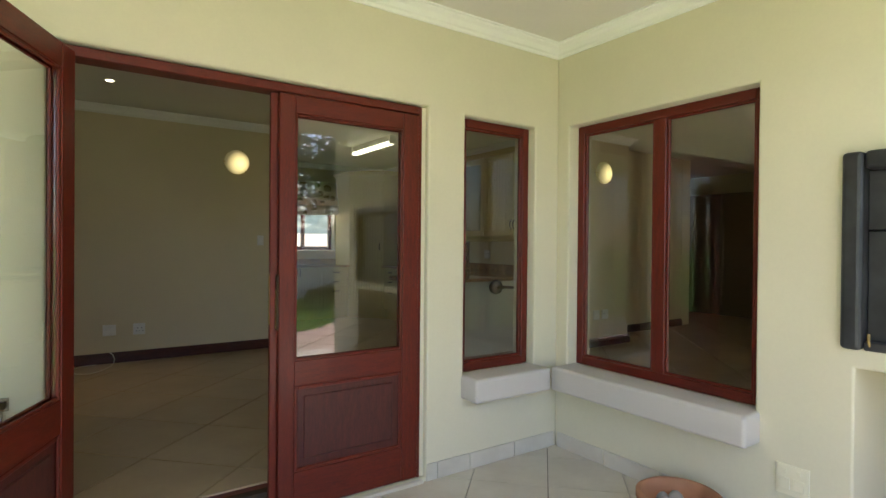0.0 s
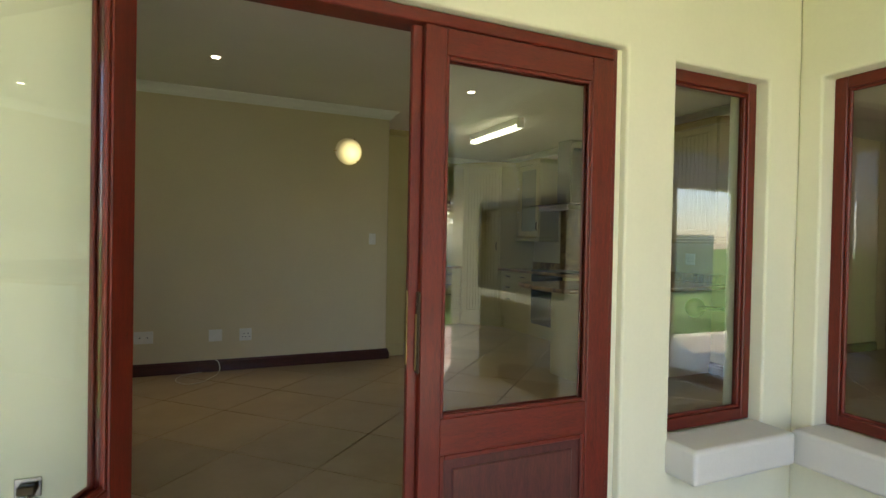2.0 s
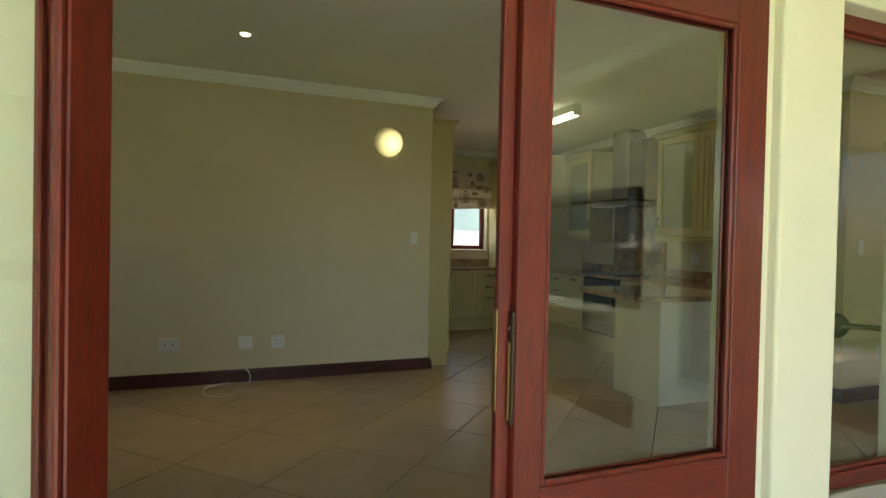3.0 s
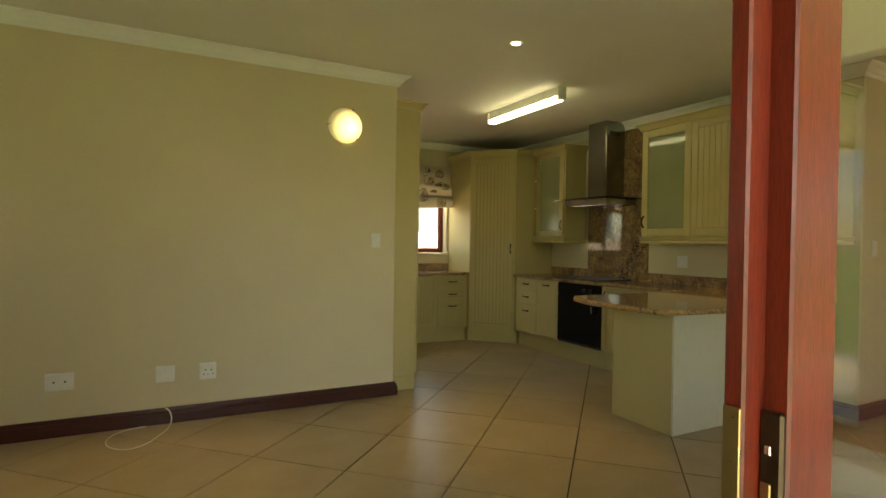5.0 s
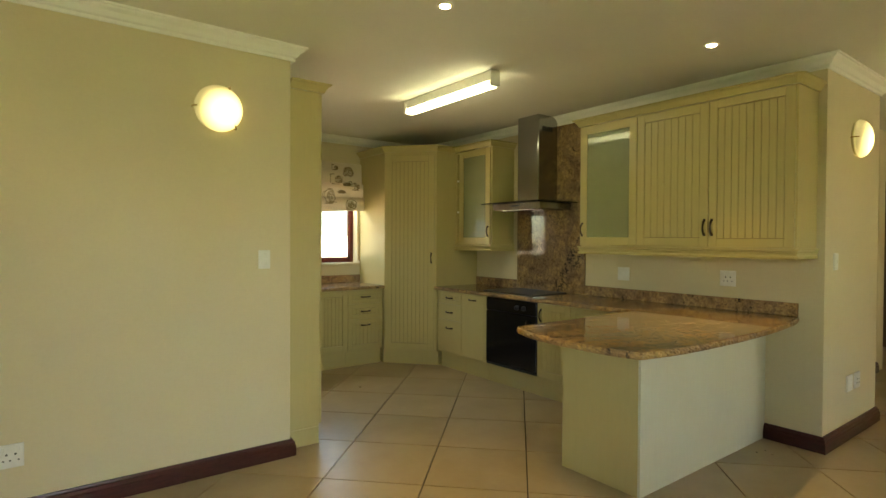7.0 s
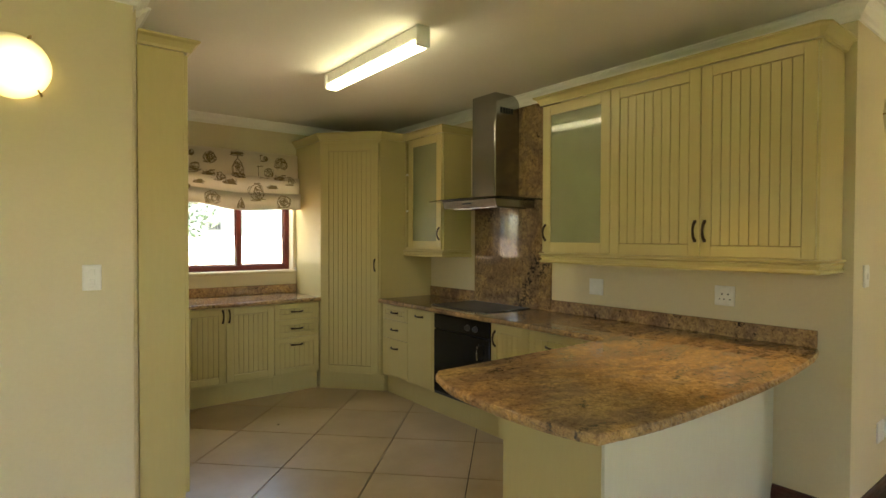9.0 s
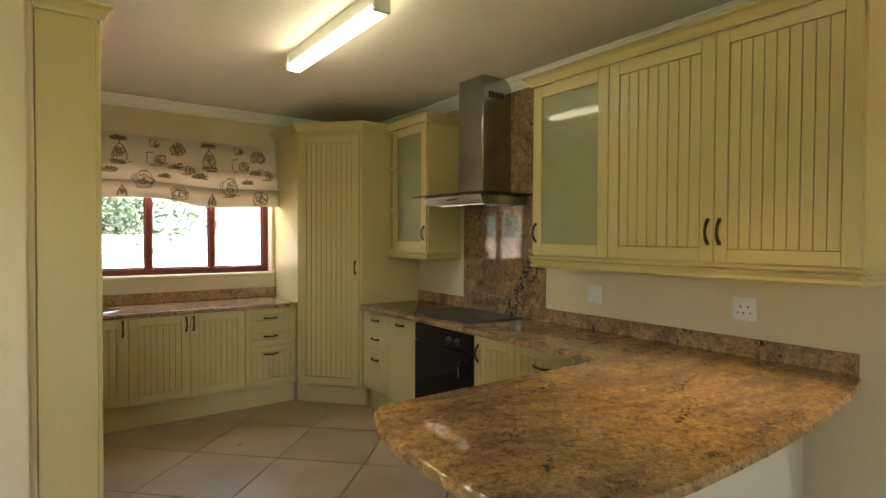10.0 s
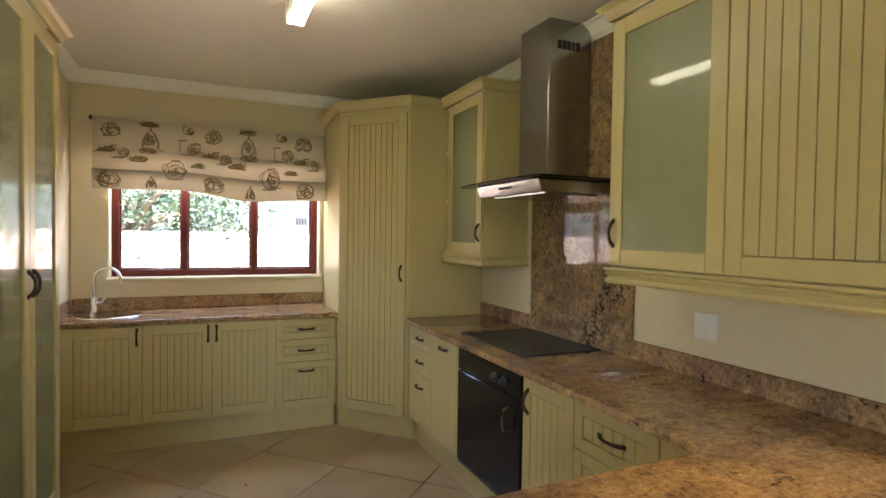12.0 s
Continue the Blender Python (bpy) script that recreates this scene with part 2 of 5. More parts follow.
M_TERRA = tile_mat("terracotta", (0.32, 0.14, 0.07), (0.44, 0.21, 0.11), 0.8)
M_STONE = tile_mat("grey_stone", (0.22, 0.20, 0.18), (0.42, 0.40, 0.36), 0.85)


def glow(name, colour, strength):
    m, n, l, b = material(name, (0.85, 0.83, 0.75), 0.3)
    b.inputs["Emission Color"].default_value = (*colour, 1)
    b.inputs["Emission Strength"].default_value = strength
    return m


M_TUBE = glow("lit_tube_diffuser", (0.97, 1.0, 0.70), 0.9)
M_SPOT = glow("lit_spot_bulb", (1.0, 0.90, 0.66), 4.0)
M_DOME, _n, _l, _b = material("lit_opal_glass", (0.66, 0.62, 0.48), 0.25)
_d = _n.new("ShaderNodeVectorMath")
_d.operation = "DISTANCE"
_l.new(_n.new("ShaderNodeTexCoord").outputs["Object"], _d.inputs[0])
_d.inputs[1].default_value = (0.025, -0.08, -0.025)
_r = _n.new("ShaderNodeMapRange")
_r.inputs["From Min"].default_value, _r.inputs["From Max"].default_value = 0.02, 0.15
_r.inputs["To Min"].default_value, _r.inputs["To Max"].default_value = 0.36, 0.02
_l.new(_d.outputs["Value"], _r.inputs["Value"])
_l.new(_r.outputs["Result"], _b.inputs["Emission Strength"])
_b.inputs["Emission Color"].default_value = (1.0, 0.84, 0.32, 1)
M_RIM, _n, _l, _b = material("cream_lamp_rim", (0.72, 0.68, 0.52), 0.35)


def blind_cloth():
    m, n, l, b = material("printed_blind_cloth", (0.72, 0.66, 0.50), 0.9, spec=0.1)
    v = coords(n, l)
    weave = noise_tex(n, l, v, 240, 2)
    c = ramp(n, l, noise_tex(n, l, v, 5, 4), [(0.3, (0.76, 0.67, 0.53)), (0.7, (0.83, 0.74, 0.60))])
    l.new(c, b.inputs["Base Color"])
    bump(n, l, b, weave, 0.15, 0.001)
    thin = n.new("ShaderNodeBsdfTranslucent")
    l.new(c, thin.inputs["Color"])
    both = n.new("ShaderNodeMixShader")
    both.inputs[0].default_value = 0.18
    l.new(b.outputs["BSDF"], both.inputs[1])
    l.new(thin.outputs["BSDF"], both.inputs[2])
    l.new(both.outputs["Shader"], n["Material Output"].inputs["Surface"])
    return m


M_BLIND = blind_cloth()
M_INK = plaster("brown_print_ink", (0.24, 0.175, 0.075), 0.05, 0.9)


def leafy(name, lo, hi):
    m, n, l, b = material(name, hi, 0.55, spec=0.3)
    g = n.new("ShaderNodeNewGeometry")
    l.new(ramp(n, l, g.outputs["Random Per Island"], [(0.0, lo), (1.0, hi)]), b.inputs["Base Color"])
    b.inputs["Transmission Weight"].default_value = 0.0
    return m


M_LEAF = leafy("tree_leaf", (0.03, 0.065, 0.012), (0.12, 0.19, 0.04))
M_LEAF_PALE = leafy("pale_leaf", (0.025, 0.05, 0.03), (0.07, 0.115, 0.07))
M_GRASS = leafy("grass_blade", (0.08, 0.17, 0.025), (0.17, 0.31, 0.06))
M_BARK = tile_mat("bark", (0.10, 0.075, 0.05), (0.20, 0.16, 0.11), 0.9)
M_SOIL = plaster("lawn_soil", (0.11, 0.20, 0.04), 0.6, 0.95)
M_ROOF = plaster("roof_grey", (0.25, 0.23, 0.21), 0.5, 0.9)
M_CABLE, _n, _l, _b = material("white_cable", (0.75, 0.72, 0.64), 0.45)


# ---- building helpers ----
def link(name, bm, mat, parent=None, label="", smooth=False):
    me = bpy.data.meshes.new(name)
    bm.normal_update()
    bm.to_mesh(me)
    bm.free()
    me.materials.append(mat)
    if smooth:
        me.polygons.foreach_set("use_smooth", [True] * len(me.polygons))
    ob = new(name, me)
    if parent is not None:
        ob.parent = parent
    if label:
        ob["label"] = label
    return ob


def part(name, bm, mat, parent, label="", smooth=False):
    return link(name, bm, mat, parent, label, smooth)


def thing(name, m, label, category, group="", kind=""):
    ob = new(name)
    ob.empty_display_size = 0.1
    ob.matrix_world = m
    return tagged(ob, label, category, group, kind)


def box(bm, x0, x1, y0, y1, z0, z1, bevel=0.0, seg=1):
    vs = [bm.verts.new((x, y, z)) for z in (z0, z1) for y in (y0, y1) for x in (x0, x1)]
    fs = [(0, 2, 3, 1), (4, 5, 7, 6), (0, 1, 5, 4), (2, 6, 7, 3), (0, 4, 6, 2), (1, 3, 7, 5)]
    faces = [bm.faces.new([vs[i] for i in f]) for f in fs]
    if bevel:
        es = list({e for f in faces for e in f.edges})
        bmesh.ops.bevel(bm, geom=es, offset=bevel, segments=seg, profile=0.5, affect="EDGES")
    return bm


def slab(x0, x1, y0, y1, z0, z1, bevel=0.0, seg=1):
    return box(bmesh.new(), x0, x1, y0, y1, z0, z1, bevel, seg)


def prism(bm, pts, z0, z1):
    lo = [bm.verts.new((x, y, z0)) for x, y in pts]
    hi = [bm.verts.new((x, y, z1)) for x, y in pts]
    n = len(pts)
    bm.faces.new(lo[::-1])
    bm.faces.new(hi)
    for i in range(n):
        bm.faces.new((lo[i], lo[(i + 1) % n], hi[(i + 1) % n], hi[i]))
    return bm


def lathe(bm, prof, seg=32, axis="Z", centre=(0, 0, 0)):
    rings = []
    for r, h in prof:
        ring = []
        for i in range(seg):
            a = 2 * math.pi * i / seg
            p = (r * math.cos(a), r * math.sin(a), h)
            if axis == "Y":
                p = (p[0], -p[2], p[1])
            ring.append(bm.verts.new((p[0] + centre[0], p[1] + centre[1], p[2] + centre[2])))
        rings.append(ring)
    for a, b in zip(rings, rings[1:]):
        for i in range(seg):
            bm.faces.new((a[i], a[(i + 1) % seg], b[(i + 1) % seg], b[i]))
    bm.faces.new(rings[0][::-1])
    bm.faces.new(rings[-1])
    bmesh.ops.recalc_face_normals(bm, faces=bm.faces)
    return bm


def tube(bm, pts, r, seg=8):
    pts = [Vector(p) for p in pts]
    rings = []
    ref = Vector((0.13, 0.31, 0.94)).normalized()
    for i, p in enumerate(pts):
        d = (pts[min(i + 1, len(pts) - 1)] - pts[max(i - 1, 0)]).normalized()
        u = d.cross(ref)
        if u.length < 0.05:
            u = d.cross(Vector((1, 0, 0)))
        u.normalize()
        w = d.cross(u)
        rr = r[i] if isinstance(r, (list, tuple)) else r
        rings.append([bm.verts.new(p + rr * (math.cos(a) * u + math.sin(a) * w)) for a in [2 * math.pi * k / seg for k in range(seg)]])
    for a, b in zip(rings, rings[1:]):
        for k in range(seg):
            bm.faces.new((a[k], a[(k + 1) % seg], b[(k + 1) % seg], b[k]))
    bm.faces.new(rings[0][::-1])
    bm.faces.new(rings[-1])
    bmesh.ops.recalc_face_normals(bm, faces=bm.faces)
    return bm


def sweep(bm, prof, path, z, closed=False):
    """Extrudes a profile of (out, up) along a plan path; out points to the path's right-hand side."""
    rows = []
    n = len(path)
    for i, p in enumerate(path):
        ds = []
        if i > 0 or closed:
            ds.append((Vector(p) - Vector(path[i - 1])).normalized())
        if i < n - 1 or closed:
            ds.append((Vector(path[(i + 1) % n]) - Vector(p)).normalized())
        ns = [Vector((d.y, -d.x)) for d in ds]
        if len(ns) == 2:
            m = (ns[0] + ns[1]).normalized()
            m = m / max(0.2, m.dot(ns[0]))
        else:
            m = ns[0]
        rows.append([bm.verts.new((p[0] + m.x * o, p[1] + m.y * o, z + u)) for o, u in prof])
    k = len(prof)
    for i in range(n if closed else n - 1):
        a, b = rows[i], rows[(i + 1) % n]
        for j in range(k):
            bm.faces.new((a[j], a[(j + 1) % k], b[(j + 1) % k], b[j]))
    if not closed:
        bm.faces.new(rows[0])
        bm.faces.new(rows[-1][::-1])
    bmesh.ops.recalc_face_normals(bm, faces=bm.faces)
    return bm


def wall(name, along, t0, t1, a0, a1, z0, z1, openings, mat, round_edge=0.012):
    """A wall along x or y, with openings (a, b, low, high) cut right through its thickness."""
    bm = bmesh.new()
    As = sorted({a0, a1, *[v for o in openings for v in o[:2]]})
    Zs = sorted({z0, z1, *[v for o in openings for v in o[2:]]})

    def solid(i, k):
        if not (0 <= i < len(As) - 1 and 0 <= k < len(Zs) - 1):
            return False
        a, z = (As[i] + As[i + 1]) / 2, (Zs[k] + Zs[k + 1]) / 2
        return not any(o[0] < a < o[1] and o[2] < z < o[3] for o in openings)

    cache = {}

    def v(a, t, z):
        key = (round(a, 5), t, round(z, 5))
        if key not in cache:
            cache[key] = bm.verts.new((a, t, z) if along == "x" else (t, a, z))
        return cache[key]

    for i in range(len(As) - 1):
        for k in range(len(Zs) - 1):
            if not solid(i, k):
                continue
            a, b, lo, hi = As[i], As[i + 1], Zs[k], Zs[k + 1]
            for t in (t0, t1):
                bm.faces.new((v(a, t, lo), v(b, t, lo), v(b, t, hi), v(a, t, hi)))
            if not solid(i - 1, k):
                bm.faces.new((v(a, t0, lo), v(a, t1, lo), v(a, t1, hi), v(a, t0, hi)))
            if not solid(i + 1, k):
                bm.faces.new((v(b, t0, lo), v(b, t1, lo), v(b, t1, hi), v(b, t0, hi)))
            if not solid(i, k - 1):
                bm.faces.new((v(a, t0, lo), v(b, t0, lo), v(b, t1, lo), v(a, t1, lo)))
            if not solid(i, k + 1):
                bm.faces.new((v(a, t0, hi), v(b, t0, hi), v(b, t1, hi), v(a, t1, hi)))
    bmesh.ops.recalc_face_normals(bm, faces=bm.faces)
    if round_edge:
        es = [e for e in bm.edges if len(e.link_faces) == 2 and e.calc_face_angle(0) > 1.2]
        bmesh.ops.bevel(bm, geom=es, offset=round_edge, segments=3, profile=0.5, affect="EDGES")
    ob = link(name, bm, mat)
    return tagged(ob, kind="structure")


# ---- levels and main lines of the plan ----
PF = -0.14          # patio floor
CEIL = 2.66         # inner ceiling
PCEIL = 2.64        # patio ceiling
DW0, DW1 = 3.955, 4.17   # door wall
EW0, EW1 = 3.945, 4.18   # patio's east wall
LW = 7.83           # living room's north wall
KX = 6.045          # kitchen's east wall
KY = 10.36          # kitchen's north wall
KW = 3.19           # kitchen's west wall
CY = 5.755          # wall beside the kitchen's end

# ---- walls, floors, ceilings ----
wall("wall_door", "x", DW0, DW1, -1.4, EW1, -0.3, 2.8,
     [(1.06, 2.872, -0.12, 2.072), (3.14, 3.735, 0.40, 2.055)], M_WALL)
wall("wall_patio_east", "y", EW0, EW1, 0.4, DW0, -0.3, 2.8,
     [(2.61, 3.845, 0.38, 2.075), (0.86, 2.20, PF, 0.735), (0.86, 2.24, 0.83, 1.66)], M_WALL)
wall("wall_patio_west", "y", -1.64, -1.4, 2.0, DW0, -0.3, 2.8, [], M_WALL)
wall("wall_living_north", "x", LW, LW + 0.09, -1.4, 3.165, -0.3, 2.8, [], M_WALL_IN)
wall("wall_living_west", "y", -1.64, -1.4, DW1 - 0.24, LW + 0.09, -0.3, 2.8, [(6.7, 7.35, 1.15, 1.95)], M_WALL_IN)
wall("wall_kitchen_west", "y", KW - 0.24, KW, LW + 0.09, KY + 0.24, -0.3, 2.8, [], M_WALL_IN)
wall("wall_kitchen_north", "x", KY, KY + 0.24, KW, KX + 0.24, -0.3, 2.8, [(3.44, 4.995, 1.13, 2.12)], M_WALL_IN)
wall("wall_kitchen_east", "y", KX, KX + 0.24, CY + 0.24, KY, -0.3, 2.8, [], M_WALL_IN, 0.0)
wall("wall_column", "x", CY, CY + 0.24, KX, 7.17, -0.3, 2.8, [], M_WALL_IN, 0.0)
wall("wall_passage", "x", CY + 0.5, CY + 0.74, 7.75, 9.2, -0.3, 2.8, [], M_WALL_IN)
wall("wall_passage_end", "x", 9.0, 9.24, KX + 0.24, 9.44, -0.3, 2.8, [], M_WALL_IN)
wall("wall_passage_side", "y", 9.2, 9.44, CY + 0.5, 9.0, -0.3, 2.8, [], M_WALL_IN)
wall("wall_east_room", "y", 11.6, 11.84, 0.16, 9.24, -0.3, 2.8, [], M_WALL_IN)
wall("wall_east_room_north", "x", 9.0, 9.24, 9.44, 11.6, -0.3, 2.8, [], M_WALL_IN)
# The unseen doorway here is placed for the daylight it lets in.
wall("wall_east_room_south", "x", 0.16, 0.40, EW0, 11.6, -0.3, 2.8, [(7.3, 8.7, 0.0, 2.1)], M_WALL)

tagged(link("ceiling_inside", slab(-1.64, 11.84, DW1 - 0.02, KY + 0.24, CEIL, 2.8), M_CEIL), kind="structure")
tagged(link("ceiling_east_room", slab(EW1, 11.84, 0.4, DW1 - 0.02, CEIL, 2.8), M_CEIL), kind="structure")
tagged(link("ceiling_patio", slab(-1.64, EW0, 0.15, DW0, PCEIL, 2.8), M_CEIL), kind="structure")
# Unseen flat slab, added to keep the sky's light out.
tagged(link("roof", slab(-2.2, 12.4, 0.0, KY + 0.5, 2.804, 2.95), M_ROOF), kind="structure")

CORNICE = [(0, 0), (0, -0.085), (0.012, -0.085), (0.016, -0.068), (0.03, -0.06), (0.045, -0.035), (0.066, -0.022), (0.072, -0.012), (0.085, -0.012), (0.085, 0)]


def cornice(path, z):
    tagged(link("cornice", sweep(bmesh.new(), CORNICE, path, z), M_CORNICE), kind="structure")


cornice([(-1.4, LW), (3.165, LW), (3.165, LW + 0.2)], CEIL - 0.001)
cornice([(KW, LW + 0.2), (KW, KY), (KX, KY), (KX, CY), (7.17, CY), (7.17, CY + 0.24)], CEIL - 0.001)
cornice([(-1.4, DW0), (EW0, DW0), (EW0, 0.4)], PCEIL - 0.001)

SKIRTING = [(0, 0), (0, 0.108), (0.010, 0.108), (0.014, 0.096), (0.022, 0.090), (0.022, 0.074), (0.028, 0.066), (0.028, 0)]


def skirting(path):
    tagged(link("baseboard", sweep(bmesh.new(), SKIRTING, path, 0.001), M_SKIRT), kind="structure")


skirting([(-1.4, LW), (3.165, LW), (3.165, LW + 0.088)])
skirting([(KX, 6.112), (KX, CY), (7.17, CY), (7.17, CY + 0.24)])
skirting([(7.75, CY + 0.5), (9.2, CY + 0.5), (9.2, 9.0)][:2])
skirting([(9.44, 9.0), (11.6, 9.0), (11.6, 0.4)])


# ---- double door and windows ----
door_1 = thing("door_1", pose(0, 0, 0), "red-brown varnished mahogany double door, one leaf open outward", "door", kind="structure")
for nm, b in (("jamb", (1.06, 1.105, 3.985, 4.095, -0.12, 2.065)), ("jamb", (2.824, 2.846, 3.985, 4.095, -0.12, 2.065))):
    part(nm, slab(*b, 0.004), M_MAHOG, door_1)
part("door_head", slab(1.105, 2.824, 3.985, 4.095, 2.02, 2.065, 0.004), M_MAHOG_H, door_1)


def door_leaf(m, lock, w, sf):
    """Local x along the leaf from its hinge, y through it (front is -y), z up from the leaf's foot."""
    h, t = 2.125, 0.05
    leaf = new("door_leaf")
    leaf.parent = door_1
    leaf.matrix_basis = m
    s = 0.105
    part("stile", slab(0, s, 0, t, 0, h, 0.003), M_MAHOG, leaf)
    part("stile", slab(w - sf, w, 0, t, 0, h, 0.003), M_MAHOG, leaf)
    for z0, z1 in ((0, 0.195), (0.635, 0.765), (2.03, h)):
        part("rail", slab(s, w - sf, 0.001, t - 0.001, z0, z1, 0.003), M_MAHOG_H, leaf)
    part("rail", slab(s, w - sf, -0.004, 0.0, 0.05, 0.085, 0.002), M_MAHOG_H, leaf)
    bm = bmesh.new()
    for y0, y1 in ((0.004, 0.016), (t - 0.016, t - 0.004)):
        box(bm, s, s + 0.014, y0, y1, 0.765, 2.03, 0.003)
        box(bm, w - sf - 0.014, w - sf, y0, y1, 0.765, 2.03, 0.003)
        box(bm, s + 0.014, w - sf - 0.014, y0, y1, 0.765, 0.779, 0.003)
        box(bm, s + 0.014, w - sf - 0.014, y0, y1, 2.016, 2.03, 0.003)
    part("glazing_bead", bm, M_MAHOG, leaf)
    bm = bmesh.new()
    for y0, y1 in ((0.002, 0.013), (t - 0.013, t - 0.002)):
        box(bm, s, s + 0.02, y0, y1, 0.195, 0.635, 0.004)
        box(bm, w - sf - 0.02, w - sf, y0, y1, 0.195, 0.635, 0.004)
        box(bm, s + 0.02, w - sf - 0.02, y0, y1, 0.195, 0.215, 0.004)
        box(bm, s + 0.02, w - sf - 0.02, y0, y1, 0.615, 0.635, 0.004)
    part("panel_moulding", bm, M_MAHOG, leaf)
    bm = slab(s + 0.004, w - sf - 0.004, 0.016, t - 0.016, 0.2, 0.63)
    box(bm, s + 0.055, w - sf - 0.055, 0.008, t - 0.008, 0.25, 0.58, 0.006)
    part("panel", bm, M_PANEL, leaf, "dark raised mahogany panel")
    p = part("pane", slab(s + 0.002, w - sf - 0.002, t / 2 - 0.003, t / 2 + 0.003, 0.767, 2.028), M_GLASS, leaf)
    p.visible_shadow = False
    if lock:
        part("rebate_tongue", slab(w, w + 0.038, 0.0, 0.024, 0, h, 0.003), M_MAHOG, leaf)
        part("lock_plate", slab(w + 0.038, w + 0.041, 0.002, 0.022, 0.96, 1.215, 0.001), M_BRASS, leaf, "worn brass edge plate of the lock")
        part("lock_case", slab(w + 0.0005, w + 0.010, 0.0235, 0.0485, 0.93, 1.212, 0.003), M_BRONZE, leaf, "dark bronze lock case")
        part("strike", slab(w + 0.0095, w + 0.0125, 0.027, 0.038, 0.94, 1.135, 0.001), M_BRASS, leaf, "ochre brass strike")
        part("screw", slab(w + 0.0095, w + 0.0115, 0.030, 0.037, 1.165, 1.175, 0.0009), M_CHROME, leaf, "bright screw head")
    for z in (0.25, 1.85):
        part("hinge", tube(bmesh.new(), [(-0.006, -0.004, z - 0.05), (-0.006, -0.004, z + 0.05)], 0.007), M_BRONZE, leaf)
        if not lock:
            part("hinge_arm", slab(-0.058, -0.002, 0.0, 0.006, z - 0.045, z + 0.045, 0.001), M_BRONZE, leaf)
    return leaf


FOOT = -0.112
# closed leaf, hinged at the east jamb: local x runs from the hinge toward -x
closed = door_leaf(pose(2.822, 4.027, FOOT, 0, 0, 180), True, 0.82, 0.08)
# open leaf, hinged at the west jamb and swung out onto the patio
door_leaf(pose(1.110, 3.915, FOOT, 0, 0, -112.5), False, 0.86, 0.105)
tagged(link("door_reveal", slab(2.8465, 2.8715, 3.99, DW1 - 0.001, -0.12, 2.065), M_WALL), kind="structure")
tagged(link("door_step", slab(1.06, 2.846, DW0 - 0.02, DW1, -0.3, -0.122, 0.004), M_PTILE), kind="structure")
tagged(link("threshold", slab(1.06, 2.846, 4.10, DW1, -0.12, -0.011, 0.003), M_MAHOG_H), kind="structure")


def window(name, m, w, h, mullions, label, fw=0.05, mw=0.06, depth=0.055):
    """Local x along the window, y through it (0 is the outer face), z up."""
    ob = thing(name, m, label, "window", kind="structure")
    part("stile", slab(0, fw, 0, depth, 0, h, 0.004), M_MAHOG, ob)
    part("stile", slab(w - fw, w, 0, depth, 0, h, 0.004), M_MAHOG, ob)
    part("rail", slab(fw, w - fw, 0, depth, 0, fw, 0.004), M_MAHOG_H, ob)
    part("rail", slab(fw, w - fw, 0, depth, h - fw, h, 0.004), M_MAHOG_H, ob)
    xs = [fw]
    for c in mullions:
        part("mullion", slab(c - mw / 2, c + mw / 2, 0, depth, fw, h - fw, 0.004), M_MAHOG, ob)
        xs += [c - mw / 2, c + mw / 2]
    xs.append(w - fw)
    for a, b in zip(xs[::2], xs[1::2]):
        bm = bmesh.new()
        for z0, z1 in ((fw, fw + 0.014), (h - fw - 0.014, h - fw)):
            box(bm, a, b, 0.012, 0.03, z0, z1, 0.003)
        for c0, c1 in ((a, a + 0.014), (b - 0.014, b)):
            box(bm, c0, c1, 0.012, 0.03, fw + 0.014, h - fw - 0.014, 0.003)
        part("glazing_bead", bm, M_MAHOG, ob)
        p = part("pane", slab(a, b, 0.034, 0.039, fw, h - fw), M_GLASS, ob)
        p.visible_shadow = False
    return ob


window("window_1", pose(3.14, 4.02, 0.452), 0.595, 1.603, [], "narrow red mahogany window with one fixed pane", 0.055)
window("window_2", pose(4.035, 3.845, 0.445, 0, 0, -90), 1.235, 1.63, [0.63], "red mahogany window with two tall panes", 0.055, 0.085)
window("window_3", pose(4.995, KY + 0.155, 1.145, 0, 0, 180), 1.555, 0.975, [0.525, 1.05], "dark mahogany kitchen window with three panes", 0.05, 0.045)


def plaster_sill(x0, x1, y0, y1, z0, z1):
    bm = slab(x0, x1, y0, y1, z0, z1, 0.018, 3)
    tagged(link("window_sill", bm, M_SILL, smooth=False), kind="structure")


plaster_sill(3.125, 3.75, 3.80, 4.02, 0.305, 0.452)
plaster_sill(3.80, 4.035, 2.585, 3.86, 0.285, 0.445)
tagged(link("window_sill", slab(3.42, 5.01, KY - 0.03, KY + 0.155, 1.112, 1.143, 0.006), M_WALL_IN), kind="structure")


# ---- kitchen cabinets ----
def bow_handle(parent, x, z, upright=True, length=0.105, y=-0.022):
    bm = bmesh.new()
    pts, rad = [], []
    for i in range(11):
        s = i / 10
        a = (s - 0.5) * length
        out = 0.026 * math.sin(math.pi * s) ** 0.6 if 0 < s < 1 else 0.0
        pts.append((x, y - out, z + a) if upright else (x + a, y - out, z))
        rad.append(0.0062 + 0.0022 * abs(2 * s - 1))
    tube(bm, pts, rad, 8)
    for s in (-0.5, 0.5):
        c = (x, y, z + s * length) if upright else (x + s * length, y, z)
        box(bm, c[0] - 0.009, c[0] + 0.009, y - 0.005, y + 0.001, c[2] - 0.009, c[2] + 0.009, 0.002)
    return part("handle", bm, M_BRONZE, parent, "dark bronze bow handle", True)


